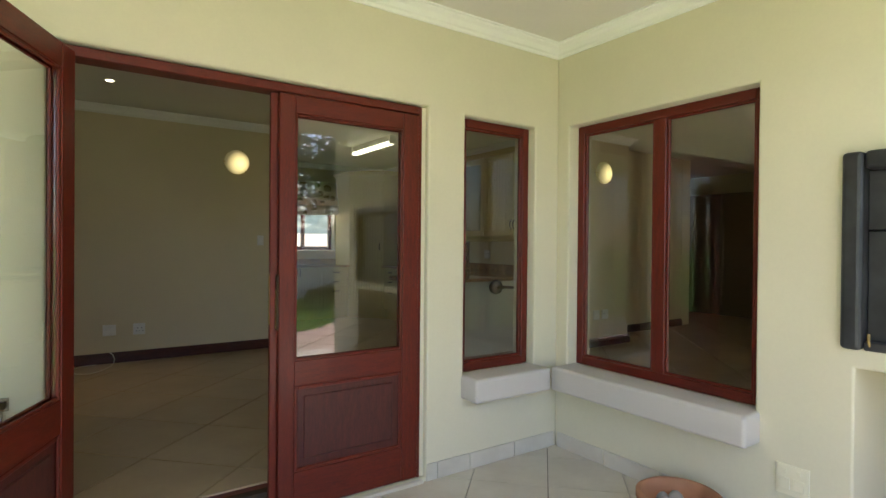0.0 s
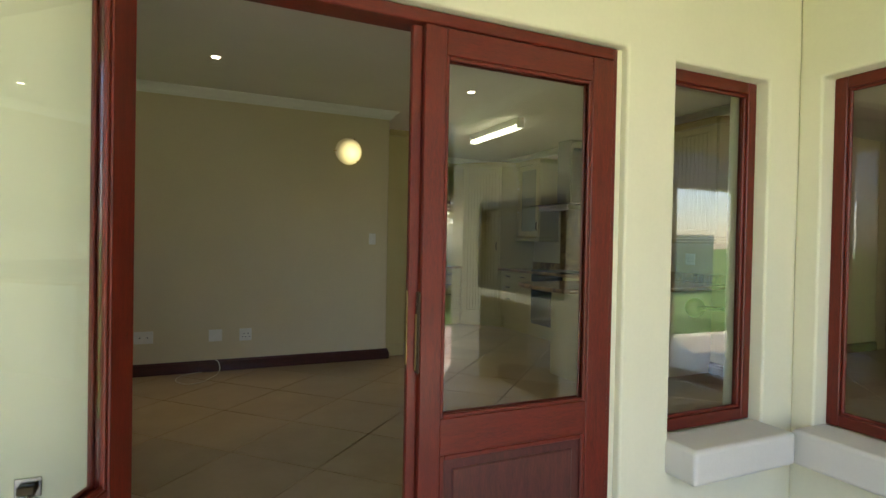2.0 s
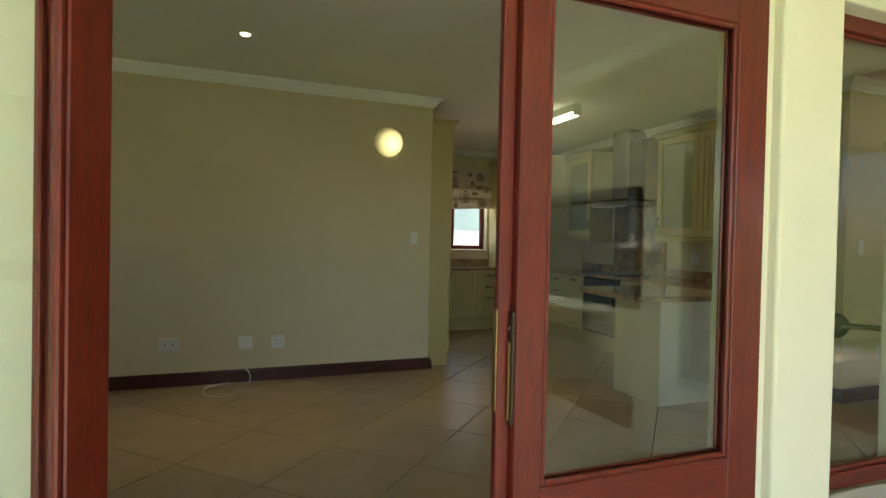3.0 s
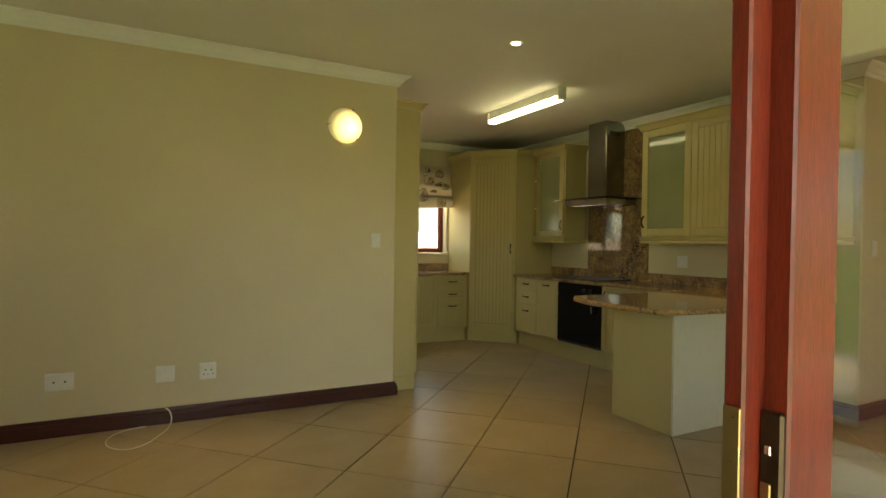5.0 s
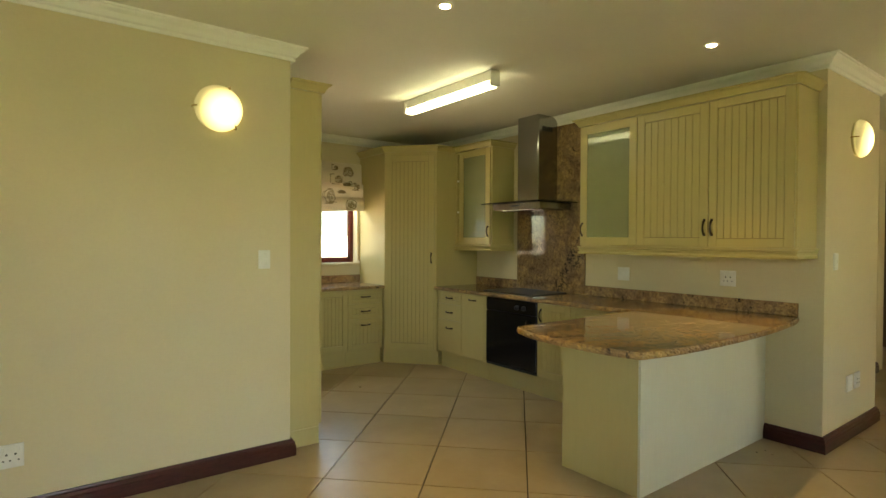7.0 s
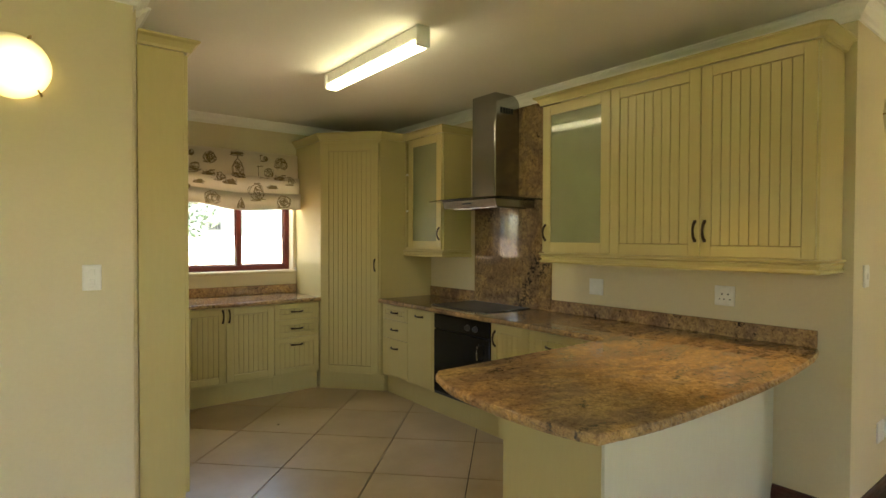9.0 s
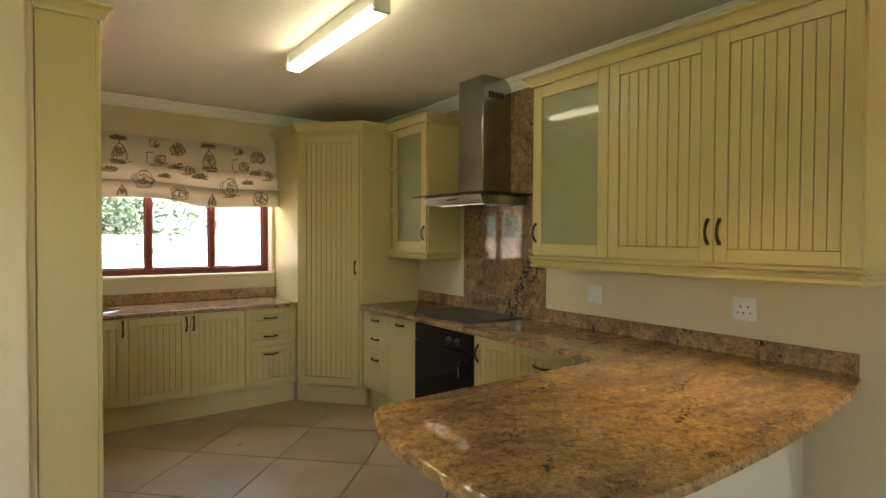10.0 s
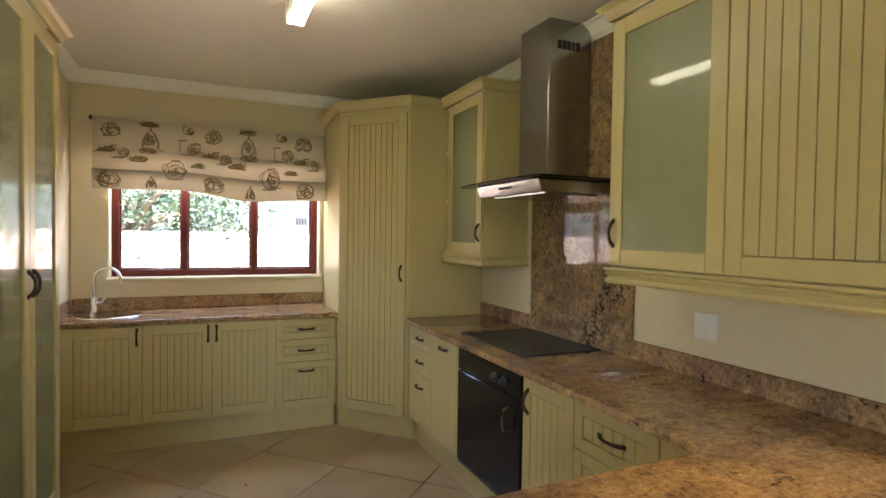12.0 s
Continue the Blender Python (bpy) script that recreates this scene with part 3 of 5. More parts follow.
def front(parent, name, x0, x1, z0, z1, style="planks", rail=0.062, planks=7, handle=None):
    """A cabinet door or drawer front, its face 20 mm in front of the body at y = 0."""
    g = 0.0018
    x0, x1, z0, z1 = x0 + g, x1 - g, z0 + g, z1 - g
    t = 0.020
    bm = bmesh.new()
    if style == "plain":
        box(bm, x0, x1, -t, 0, z0, z1, 0.003)
        ob = part(name, bm, M_CREAM, parent)
    else:
        r = rail
        box(bm, x0, x0 + r, -t, 0, z0, z1, 0.0025)
        box(bm, x1 - r, x1, -t, 0, z0, z1, 0.0025)
        box(bm, x0 + r, x1 - r, -t, 0, z0, z0 + r, 0.0025)
        box(bm, x0 + r, x1 - r, -t, 0, z1 - r, z1, 0.0025)
        ob = part(name, bm, M_CREAM, parent)
        if style == "planks":
            part("groove_backing", slab(x0 + r - 0.004, x1 - r + 0.004, -0.009, -0.001, z0 + r - 0.004, z1 - r + 0.004), M_GLAZE, ob, "brown glazed grooves")
            a, b = x0 + r + 0.003, x1 - r - 0.003
            pw = (b - a + 0.003) / planks
            for i in range(planks):
                part("plank", slab(a + i * pw, a + (i + 1) * pw - 0.003, -0.0165, -0.008, z0 + r + 0.003, z1 - r - 0.003, 0.0016), M_CREAM, ob)
        elif style == "glass":
            part("pane", slab(x0 + r - 0.003, x1 - r + 0.003, -0.012, -0.007, z0 + r - 0.003, z1 - r + 0.003), M_FROST, ob, "grey-green frosted glass pane")
    if handle:
        bow_handle(ob, *handle, y=-t - 0.001)
    return ob


def carcass(parent, w, d, z0, z1, open_front=False):
    bm = bmesh.new()
    if open_front:
        s = 0.018
        box(bm, 0, s, 0, d, z0, z1)
        box(bm, w - s, w, 0, d, z0, z1)
        box(bm, s, w - s, 0, d, z0, z0 + s)
        box(bm, s, w - s, 0, d, z1 - s, z1)
        box(bm, s, w - s, d - s, d, z0 + s, z1 - s)
    else:
        box(bm, 0, w, 0, d, z0, z1, 0.002)
    return part("body", bm, M_CREAM, parent)


def plinth(parent, w, d, h, x0=0.0):
    part("plinth", slab(x0, w, 0.05, d, 0, h, 0.002), M_CREAM, parent)


def base_unit(name, m, w, fronts, label, d=0.55):
    ob = thing(name, m, label, "cabinet", "kitchen base cabinets")
    carcass(ob, w, d, 0.175, 0.862)
    plinth(ob, w, d, 0.175)
    for f in fronts:
        front(ob, **f)
    return ob


def face_north(x):      # fronts that face -y, along the sink wall
    return pose(x, 9.795, 0)


def face_east(y):       # fronts that face -x, along the hob wall
    return pose(5.46, y, 0, 0, 0, -90)


DZ0, DZ1 = 0.195, 0.858
base_unit("base_cabinet", face_north(3.19), 0.521, [dict(name="door", x0=0.05, x1=0.521, z0=DZ0, z1=DZ1, planks=7, rail=0.075, handle=(0.488, 0.785))],
          "cream base cabinet with a grooved plank door under the sink")
base_unit("base_cabinet", face_north(3.711), 0.864, [
    dict(name="door", x0=0, x1=0.432, z0=DZ0, z1=DZ1, planks=7, handle=(0.405, 0.785)),
    dict(name="door", x0=0.432, x1=0.864, z0=DZ0, z1=DZ1, planks=7, handle=(0.459, 0.785))],
    "cream base cabinet with two grooved plank doors")
base_unit("drawer_cabinet", face_north(4.575), 0.453, [
    dict(name="drawer", x0=0, x1=0.44, z0=0.705, z1=DZ1, rail=0.05, planks=7, handle=(0.22, 0.78, False)),
    dict(name="drawer", x0=0, x1=0.44, z0=0.535, z1=0.705, rail=0.05, planks=7, handle=(0.22, 0.62, False)),
    dict(name="drawer", x0=0, x1=0.44, z0=DZ0, z1=0.535, rail=0.05, planks=7, handle=(0.22, 0.465, False))],
    "cream three-drawer cabinet with bronze handles")

base_unit("drawer_cabinet", face_east(9.30), 0.44, [
    dict(name="drawer", x0=0.02, x1=0.44, z0=0.72, z1=DZ1, rail=0.045, style="planks", planks=6, handle=(0.23, 0.79, False)),
    dict(name="drawer", x0=0.02, x1=0.44, z0=0.545, z1=0.72, style="plain", handle=(0.23, 0.632, False)),
    dict(name="drawer", x0=0.02, x1=0.44, z0=DZ0, z1=0.545, style="plain", handle=(0.23, 0.46, False))],
    "cream three-drawer cabinet beside the tall corner cupboard")
base_unit("base_cabinet", face_east(8.86), 0.365, [
    dict(name="drawer", x0=0, x1=0.365, z0=DZ0, z1=DZ1, style="plain", handle=(0.18, 0.80, False))],
    "narrow cream pull-out cabinet beside the oven")
base_unit("base_cabinet", face_east(7.775), 0.375, [
    dict(name="door", x0=0, x1=0.375, z0=DZ0, z1=DZ1, rail=0.06, planks=5, handle=(0.045, 0.75))],
    "cream base cabinet with a grooved door beside the oven")
base_unit("drawer_cabinet", face_east(7.40), 0.44, [
    dict(name="drawer", x0=0, x1=0.44, z0=0.665, z1=DZ1, rail=0.05, planks=6, handle=(0.22, 0.765, False, 0.13)),
    dict(name="drawer", x0=0, x1=0.44, z0=0.44, z1=0.665, rail=0.05, planks=6, handle=(0.22, 0.56, False, 0.13)),
    dict(name="drawer", x0=0, x1=0.44, z0=DZ0, z1=0.44, rail=0.05, planks=6, handle=(0.22, 0.33, False, 0.13))],
    "cream cabinet with wide drawers and curved bronze handles")
base_unit("base_cabinet", face_east(6.96), 0.295, [
    dict(name="door", x0=0, x1=0.295, z0=DZ0, z1=DZ1, rail=0.055, planks=4)],
    "cream corner base cabinet under the granite bend")

# oven below the hob
oven = thing("oven", face_east(8.465), "black glass built-in oven under the hob", "oven")
part("body", slab(0, 0.69, 0.0, 0.54, 0.19, 0.862), M_IRON, oven)
part("filler", slab(-0.03, -0.001, -0.018, 0.1, 0.19, 0.862, 0.002), M_CREAM, oven)
part("plinth", slab(-0.03, 0.69, 0.05, 0.5, 0, 0.188, 0.002), M_CREAM, oven)
part("control_panel", slab(0.008, 0.682, -0.026, 0, 0.735, 0.855, 0.004), M_BLACK, oven)
part("oven_door", slab(0.008, 0.682, -0.028, 0, 0.215, 0.728, 0.005), M_BLACK, oven)
part("lower_trim", slab(0.008, 0.682, -0.02, 0, 0.193, 0.212, 0.002), M_IRON, oven)
for kx in (0.44, 0.53):
    part("knob", lathe(bmesh.new(), [(0.024, 0.0), (0.024, 0.006), (0.018, 0.010), (0.016, 0.026), (0.012, 0.030)], 20, "Y", (kx, -0.026, 0.79)), M_IRON, oven, "black control knob", True)
part("handle", tube(bmesh.new(), [(0.585, -0.03, 0.56), (0.585, -0.06, 0.57), (0.585, -0.065, 0.62), (0.585, -0.06, 0.67), (0.585, -0.03, 0.68)], 0.008), M_STEEL, oven, "steel bar handle")


# tall corner cupboard
def corner_cupboard():
    A, B = Vector((5.033, 9.766)), Vector((5.44, 9.313))
    d = B - A
    w = d.length
    ang = math.degrees(math.atan2(d.y, d.x))
    ob = thing("corner_cupboard", pose(A.x, A.y, 0, 0, 0, ang), "tall cream corner cupboard with a grooved plank door", "cupboard")
    inv = ob.matrix_world.inverted()

    def loc(x, y):
        p = inv @ Vector((x, y, 0))
        return (p.x, p.y)

    shape = [A, B, Vector((KX - 0.003, 9.313)), Vector((KX - 0.003, KY - 0.003)), Vector((5.033, KY - 0.003))]
    part("body", prism(bmesh.new(), [loc(p.x, p.y) for p in shape], 0.16, 2.42), M_CREAM, ob)
    inset = [A + Vector((0.02, 0.05)), B + Vector((0.05, 0.02)), Vector((KX - 0.003, 9.345)), Vector((KX - 0.003, KY - 0.003)), Vector((5.063, KY - 0.003))]
    part("plinth", prism(bmesh.new(), [loc(p.x, p.y) for p in inset], 0, 0.158), M_CREAM, ob)
    front(ob, "door", 0.02, w - 0.02, 0.175, 2.385, rail=0.07, planks=9, handle=(w - 0.055, 1.22))
    crown = [(0, 0), (-0.0, 0.07), (0.05, 0.07), (0.05, 0.055), (0.03, 0.035), (0.015, 0.012), (0.012, 0)]
    path = [loc(5.033, KY - 0.003), loc(A.x, A.y), loc(B.x, B.y), loc(KX - 0.003, 9.313)]
    bm = sweep(bmesh.new(), crown, path, 2.42)
    part("crown_moulding", bm, M_CREAM, ob)
    part("top_board", prism(bmesh.new(), [loc(p.x, p.y) for p in shape], 2.421, 2.475), M_CREAM, ob)
    return ob


corner_cupboard()

CROWN = [(0, 0), (0, 0.06), (0.052, 0.06), (0.052, 0.05), (0.034, 0.040), (0.018, 0.014), (0.014, 0)]
RAIL = [(0, 0), (0, -0.068), (0.008, -0.068), (0.013, -0.058), (0.010, -0.048), (0.002, -0.046), (0.006, -0.034), (0.014, -0.026), (0.006, -0.018), (0.018, -0.010), (0.018, 0)]


def wall_unit(m, w, d, fronts, glass_span, label, end_chamfer):
    """Local x along the face, y back to the wall, z up from the floor."""
    ob = thing("wall_cabinet", m, label, "cabinet", "kitchen wall cabinets")
    z0, z1 = 1.375, 2.425
    s = 0.018
    c = 0.006 if end_chamfer else 0.0
    g0, g1 = glass_span
    for a in (g0, g1 - s):
        part("side_board", slab(a, a + s, 0, d, z0, z1), M_CREAM, ob)
    part("bottom_board", slab(g0 + s, g1 - s, 0, d, z0, z0 + s), M_CREAM, ob)
    part("top_board", slab(g0 + s, g1 - s, 0, d, z1 - s, z1), M_CREAM, ob)
    part("back_board", slab(g0 + s, g1 - s, d - 0.01, d, z0 + s, z1 - s), M_CREAM, ob)
    part("body", prism(bmesh.new(), [(g1, 0), (w - c, 0), (w, c), (w, d), (g1, d)], z0, z1), M_CREAM, ob)
    # White colour stands in for shelf edges catching light behind the pane.
    for zz in (1.735, 2.09):
        part("shelf", slab(g0 + s, g1 - s, -0.004, d - 0.01, zz, zz + 0.018), M_PLASTIC, ob, "shelf board whitened to copy an edge catching light")
    for f in fronts:
        front(ob, z0=z0 + 0.004, z1=z1 - 0.004, **f)
    path = [(0, 0), (w - c, 0), (w, c), (w, d)] if end_chamfer else [(0, 0), (w, 0), (w, d)]
    if end_chamfer:
        path = [(0, d)] + path
    part("crown_moulding", sweep(bmesh.new(), CROWN, [(x, y - 0.02 if y < 0.01 else y) for x, y in path], z1), M_CREAM, ob)
    part("light_rail", sweep(bmesh.new(), RAIL, [(x, y - 0.014 if y < 0.01 else y) for x, y in path], z0 - 0.001), M_CREAM, ob)
    part("base_board", slab(0.0, w - 0.004, 0.0, d, z0 - 0.02, z0 - 0.001), M_CREAM, ob)
    return ob


wall_unit(pose(5.71, 7.51, 0, 0, 0, -90), 1.705, KX - 5.71 - 0.002, [
    dict(name="door", x0=0, x1=0.565, style="glass", rail=0.07, handle=(0.03, 1.52)),
    dict(name="door", x0=0.565, x1=1.145, style="planks", rail=0.065, planks=8, handle=(1.118, 1.52)),
    dict(name="door", x0=1.145, x1=1.698, style="planks", rail=0.058, planks=9, handle=(1.172, 1.52))],
    (0.0, 0.565), "cream wall cabinet with one glass and two grooved plank doors", True)
wall_unit(pose(5.72, 9.31, 0, 0, 0, -90), 0.615, KX - 5.72 - 0.002, [
    dict(name="door", x0=0.075, x1=0.60, style="glass", rail=0.072, handle=(0.572, 1.52))],
    (0.0, 0.60), "cream wall cabinet with a frosted glass door beside the hood", False)

# shallow tall glass cupboard on the west wall
pantry = thing("glass_cupboard", pose(3.405, 7.925, 0, 0, 0, 90), "tall shallow cream cupboard with two glass doors", "cupboard")
_w, _d = 0.995, 3.405 - KW - 0.002
for _x in (0, _w - 0.02):
    part("side_board", slab(_x, _x + 0.02, 0, _d, 0.12, 2.43, 0.002), M_CREAM, pantry)
for _z in (0.12, 2.41):
    part("cross_board", slab(0.02, _w - 0.02, 0, _d, _z, _z + 0.02), M_CREAM, pantry)
part("back_board", slab(0.02, _w - 0.02, _d - 0.01, _d, 0.14, 2.41), M_CREAM, pantry)
part("plinth", slab(0, _w, 0.0, _d, 0, 0.118, 0.002), M_CREAM, pantry)
for _z in (0.55, 0.95, 1.35, 1.75, 2.1):
    part("shelf", slab(0.02, _w - 0.02, 0.01, _d - 0.012, _z, _z + 0.018), M_CREAM_PALE, pantry)
for _a, _b, _h in ((0.0, _w / 2, _w / 2 - 0.035), (_w / 2, _w, _w / 2 + 0.035)):
    front(pantry, "door", _a, _b, 0.135, 2.42, style="glass", rail=0.075, handle=(_h, 1.27))
part("crown_moulding", sweep(bmesh.new(), CROWN, [(0, _d), (0, -0.02), (_w, -0.02), (_w, _d)], 2.43), M_CREAM, pantry)

# peninsula body
pen = thing("peninsula_cabinet", pose(0, 0, 0), "cream peninsula cabinet with a pale back panel", "cabinet")
part("end_panel", slab(4.475, 4.495, 6.128, 6.66, 0.0, 0.864, 0.002), M_CREAM, pen)
part("back_panel", slab(4.476, KX - 0.003, 6.112, 6.128, 0.0, 0.864, 0.002), M_CREAM_PALE, pen, "pale cream back panel")
part("body", slab(4.496, 5.44, 6.129, 6.655, 0.06, 0.864), M_CREAM, pen)
part("body", slab(5.441, KX - 0.003, 6.129, 6.662, 0.06, 0.864), M_CREAM, pen)


# ---- granite ----
def rough_slab(name, pts, z0, z1, label, category="worktop"):
    """A granite slab with a polished top and a chipped, rock-faced edge."""
    dense = []
    for i, p in enumerate(pts):
        p, q = Vector(p), Vector(pts[(i + 1) % len(pts)])
        k = max(1, int((q - p).length / 0.012))
        dense += [p + (q - p) * j / k for j in range(k)]
    n = len(dense)
    area = sum(dense[i].x * dense[(i + 1) % n].y - dense[(i + 1) % n].x * dense[i].y for i in range(n))
    sign = 1 if area > 0 else -1
    bm = bmesh.new()
    rings = []
    for z, inset, amp in ((z1, 0.010, 0.0), (z1 - 0.002, 0.004, 0.003), (z1 - 0.010, 0.001, 0.007), ((z0 + z1) / 2, 0.0, 0.009), (z0 + 0.008, 0.001, 0.007), (z0, 0.006, 0.002)):
        ring = []
        for i in range(n):
            t = (dense[(i + 1) % n] - dense[i - 1]).normalized()
            out = Vector((t.y, -t.x)) * sign
            c = dense[i]
            r = noise.noise(Vector((c.x * 55, c.y * 55, z * 130))) + 0.5 * noise.noise(Vector((c.x * 140, c.y * 140, z * 300)))
            q = c + out * (amp * r - inset)
            ring.append(bm.verts.new((min(q.x, KX - 0.002), min(q.y, KY - 0.002), z)))
        rings.append(ring)
    bm.faces.new(rings[0] if sign > 0 else rings[0][::-1])
    bm.faces.new(rings[-1][::-1] if sign > 0 else rings[-1])
    for a, b in zip(rings, rings[1:]):
        for i in range(n):
            bm.faces.new((a[i], b[i], b[(i + 1) % n], a[(i + 1) % n]))
    bmesh.ops.recalc_face_normals(bm, faces=bm.faces)
    ob = link(name, bm, M_GRANITE)
    ob.data.materials.append(M_GRANITE_EDGE)
    for p in ob.data.polygons:
        if abs(p.normal.z) < 0.8:
            p.material_index = 1
    return tagged(ob, label, category)


def smooth_line(pts, n=6):
    out = []
    for i in range(len(pts) - 1):
        p0, p1, p2, p3 = (Vector(pts[max(0, min(len(pts) - 1, i + k))]) for k in (-1, 0, 1, 2))
        for j in range(n):
            t = j / n
            out.append(0.5 * ((2 * p1) + (p2 - p0) * t + (2 * p0 - 5 * p1 + 4 * p2 - p3) * t * t + (3 * p1 - p0 - 3 * p2 + p3) * t ** 3))
    out.append(Vector(pts[-1]))
    return out


_end = smooth_line([(4.115, 6.70), (4.035, 6.49), (4.010, 6.19), (4.025, 5.98), (4.060, 5.842)])
_side = smooth_line([(4.060, 5.842), (4.32, 5.800), (4.70, 5.782), (5.24, 5.790), (5.80, 5.845), (KX - 0.002, 5.90)])[1:]
_outline = [tuple(p) for p in _end + _side] + [(KX - 0.002, 9.310), (5.405, 9.310), (5.405, 6.80), (5.385, 6.765), (5.35, 6.752), (4.16, 6.745)]
rough_slab("granite_worktop", _outline, 0.866, 0.901, "polished brown granite worktop with a rounded peninsula end")
rough_slab("granite_worktop", [(KW + 0.002, 9.755), (5.030, 9.755), (5.030, KY - 0.002), (KW + 0.002, KY - 0.002)], 0.866, 0.901, "polished brown granite worktop along the sink window")


def upstand(x0, x1, y0, y1, z1=0.995):
    tagged(link("granite_upstand", slab(x0, x1, y0, y1, 0.902, z1, 0.003), M_GRANITE), "brown granite upstand along the worktop's back", "upstand", "granite upstands")


upstand(KX - 0.022, KX - 0.002, 8.625, 9.308)
upstand(KX - 0.022, KX - 0.002, 5.905, 7.714)
upstand(KW + 0.024, 5.028, KY - 0.022, KY - 0.002)
upstand(KW + 0.002, KW + 0.022, 9.77, KY - 0.002)
tagged(link("granite_splashback", slab(KX - 0.020, KX - 0.002, 7.716, 8.623, 0.902, CEIL - 0.09, 0.002), M_SPLASH), "tall polished brown granite splashback behind the hob", "splashback")

# hob
hob = thing("hob", pose(0, 0, 0), "flush black glass electric hob in the granite", "hob")
part("glass_top", slab(5.53, 6.005, 7.925, 8.60, 0.9025, 0.909, 0.002), M_HOB, hob)
_bm = bmesh.new()
for _a in ((5.524, 5.53, 7.919, 8.606), (6.005, 6.011, 7.919, 8.606), (5.53, 6.005, 7.919, 7.925), (5.53, 6.005, 8.60, 8.606)):
    box(_bm, *_a, 0.902, 0.910)
part("trim", _bm, M_IRON, hob)

# hood
hood = thing("extractor_hood", pose(0, 0, 0), "brushed steel chimney hood with a glass edge", "hood")
part("chimney", slab(5.745, KX - 0.022, 8.06, 8.345, 1.80, CEIL - 0.002, 0.010, 3), M_STEEL, hood)
_bm = bmesh.new()
# Slots are not cut; near-black bars paint the shade in them.
for _k in range(5):
    box(_bm, 5.80 + _k * 0.03, 5.82 + _k * 0.03, 8.057, 8.061, 2.50, 2.545)
part("vent_slot", _bm, M_HOLE, hood, "vent slots painted on as near-black bars")
_bm = prism(bmesh.new(), [(5.575, 7.885), (KX - 0.022, 7.885), (KX - 0.022, 8.535), (5.575, 8.535)], 1.725, 1.788)
for _v in _bm.verts:
    if _v.co.z < 1.73:
        _v.co.x += 0.02 if _v.co.x < 5.7 else 0
bmesh.ops.bevel(_bm, geom=list(_bm.edges), offset=0.003, segments=1, affect="EDGES")
part("canopy", _bm, M_STEEL, hood)
part("glass_plate", prism(bmesh.new(), [(5.53, 7.80), (KX - 0.022, 7.80), (KX - 0.022, 8.66), (5.53, 8.66), (5.50, 8.5), (5.49, 8.23), (5.50, 7.96)], 1.789, 1.797), M_BLACK, hood, "dark glass plate")
_bm = bmesh.new()
for _k in range(5):
    box(_bm, 5.572, 5.576, 8.16 + _k * 0.022, 8.174 + _k * 0.022, 1.752, 1.764)
part("push_button", _bm, M_HOLE, hood)
part("grease_filter", slab(5.66, 5.99, 7.95, 8.47, 1.718, 1.726, 0.002), M_STEEL, hood)

# sink and tap
sink = thing("sink", pose(3.475, 10.06, 0.902), "round stainless steel bowl in the granite", "sink")
part("rim", lathe(bmesh.new(), [(0.176, 0.0), (0.210, 0.0), (0.210, 0.004), (0.203, 0.007), (0.186, 0.007), (0.178, 0.003)], 44), M_CHROME, sink, "bright rolled rim", True)
part("bowl", lathe(bmesh.new(), [(0.177, 0.0004), (0.177, 0.0032), (0.150, 0.0018), (0.09, 0.0012), (0.02, 0.001)], 44), M_STEEL, sink, "", True)
part("drain", lathe(bmesh.new(), [(0.03, -0.0002), (0.03, 0.0025), (0.01, 0.0015)], 20), M_CHROME, sink, "", True)
tap = thing("tap", pose(3.36, 10.255, 0.902), "chrome swan-neck mixer tap behind the sink", "tap")
part("base", lathe(bmesh.new(), [(0.028, 0), (0.028, 0.008), (0.021, 0.014), (0.02, 0.10), (0.015, 0.11)], 20), M_CHROME, tap, "", True)
part("spout", tube(bmesh.new(), [(0, 0, 0.10), (0, 0, 0.24)] + [(0.085 - 0.085 * math.cos(a), -0.02 * (1 - math.cos(a)), 0.24 + 0.085 * math.sin(a)) for a in [math.pi * k / 10 for k in range(1, 10)]] + [(0.172, -0.04, 0.21)], 0.0105, 10), M_CHROME, tap, "", True)
part("lever", tube(bmesh.new(), [(0.018, 0, 0.06), (0.05, -0.01, 0.075), (0.075, -0.016, 0.11)], [0.012, 0.008, 0.006]), M_CHROME, tap, "", True)

# roman blind
blind = thing("roman_blind", pose(0, 0, 0), "cream roman blind with a brown sketch print, half raised", "blind")


FOLDS = [(2.335, 0.0), (2.20, 0.008), (2.10, 0.020), (2.085, 0.040), (2.10, 0.050), (2.02, 0.056), (1.95, 0.050), (1.93, 0.072), (1.945, 0.080), (1.86, 0.078), (1.80, 0.070)]


def cloth_point(s, z, out):
    k = (2.335 - z) / 0.535
    sag = -k * k * (0.022 * math.sin(math.pi * s) ** 2 * math.cos(3 * math.pi * s) + 0.035 * s - 0.012 * math.sin(7 * s))
    return (3.345 + s * 1.695, KY - 0.035 - out - 0.006 * math.sin(9 * s + 5 * k) * k, z + sag)


def blind_cloth_mesh():
    bm = bmesh.new()
    n = 60
    rows = [[bm.verts.new(cloth_point(i / n, z, out)) for i in range(n + 1)] for z, out in FOLDS]
    for a, b in zip(rows, rows[1:]):
        for i in range(n):
            bm.faces.new((a[i], b[i], b[i + 1], a[i + 1]))
    bmesh.ops.recalc_face_normals(bm, faces=bm.faces)
    geo = bmesh.ops.extrude_face_region(bm, geom=list(bm.faces))
    for g in geo["geom"]:
        if isinstance(g, bmesh.types.BMVert):
            g.co.y += 0.003
    bmesh.ops.recalc_face_normals(bm, faces=bm.faces)
    return bm


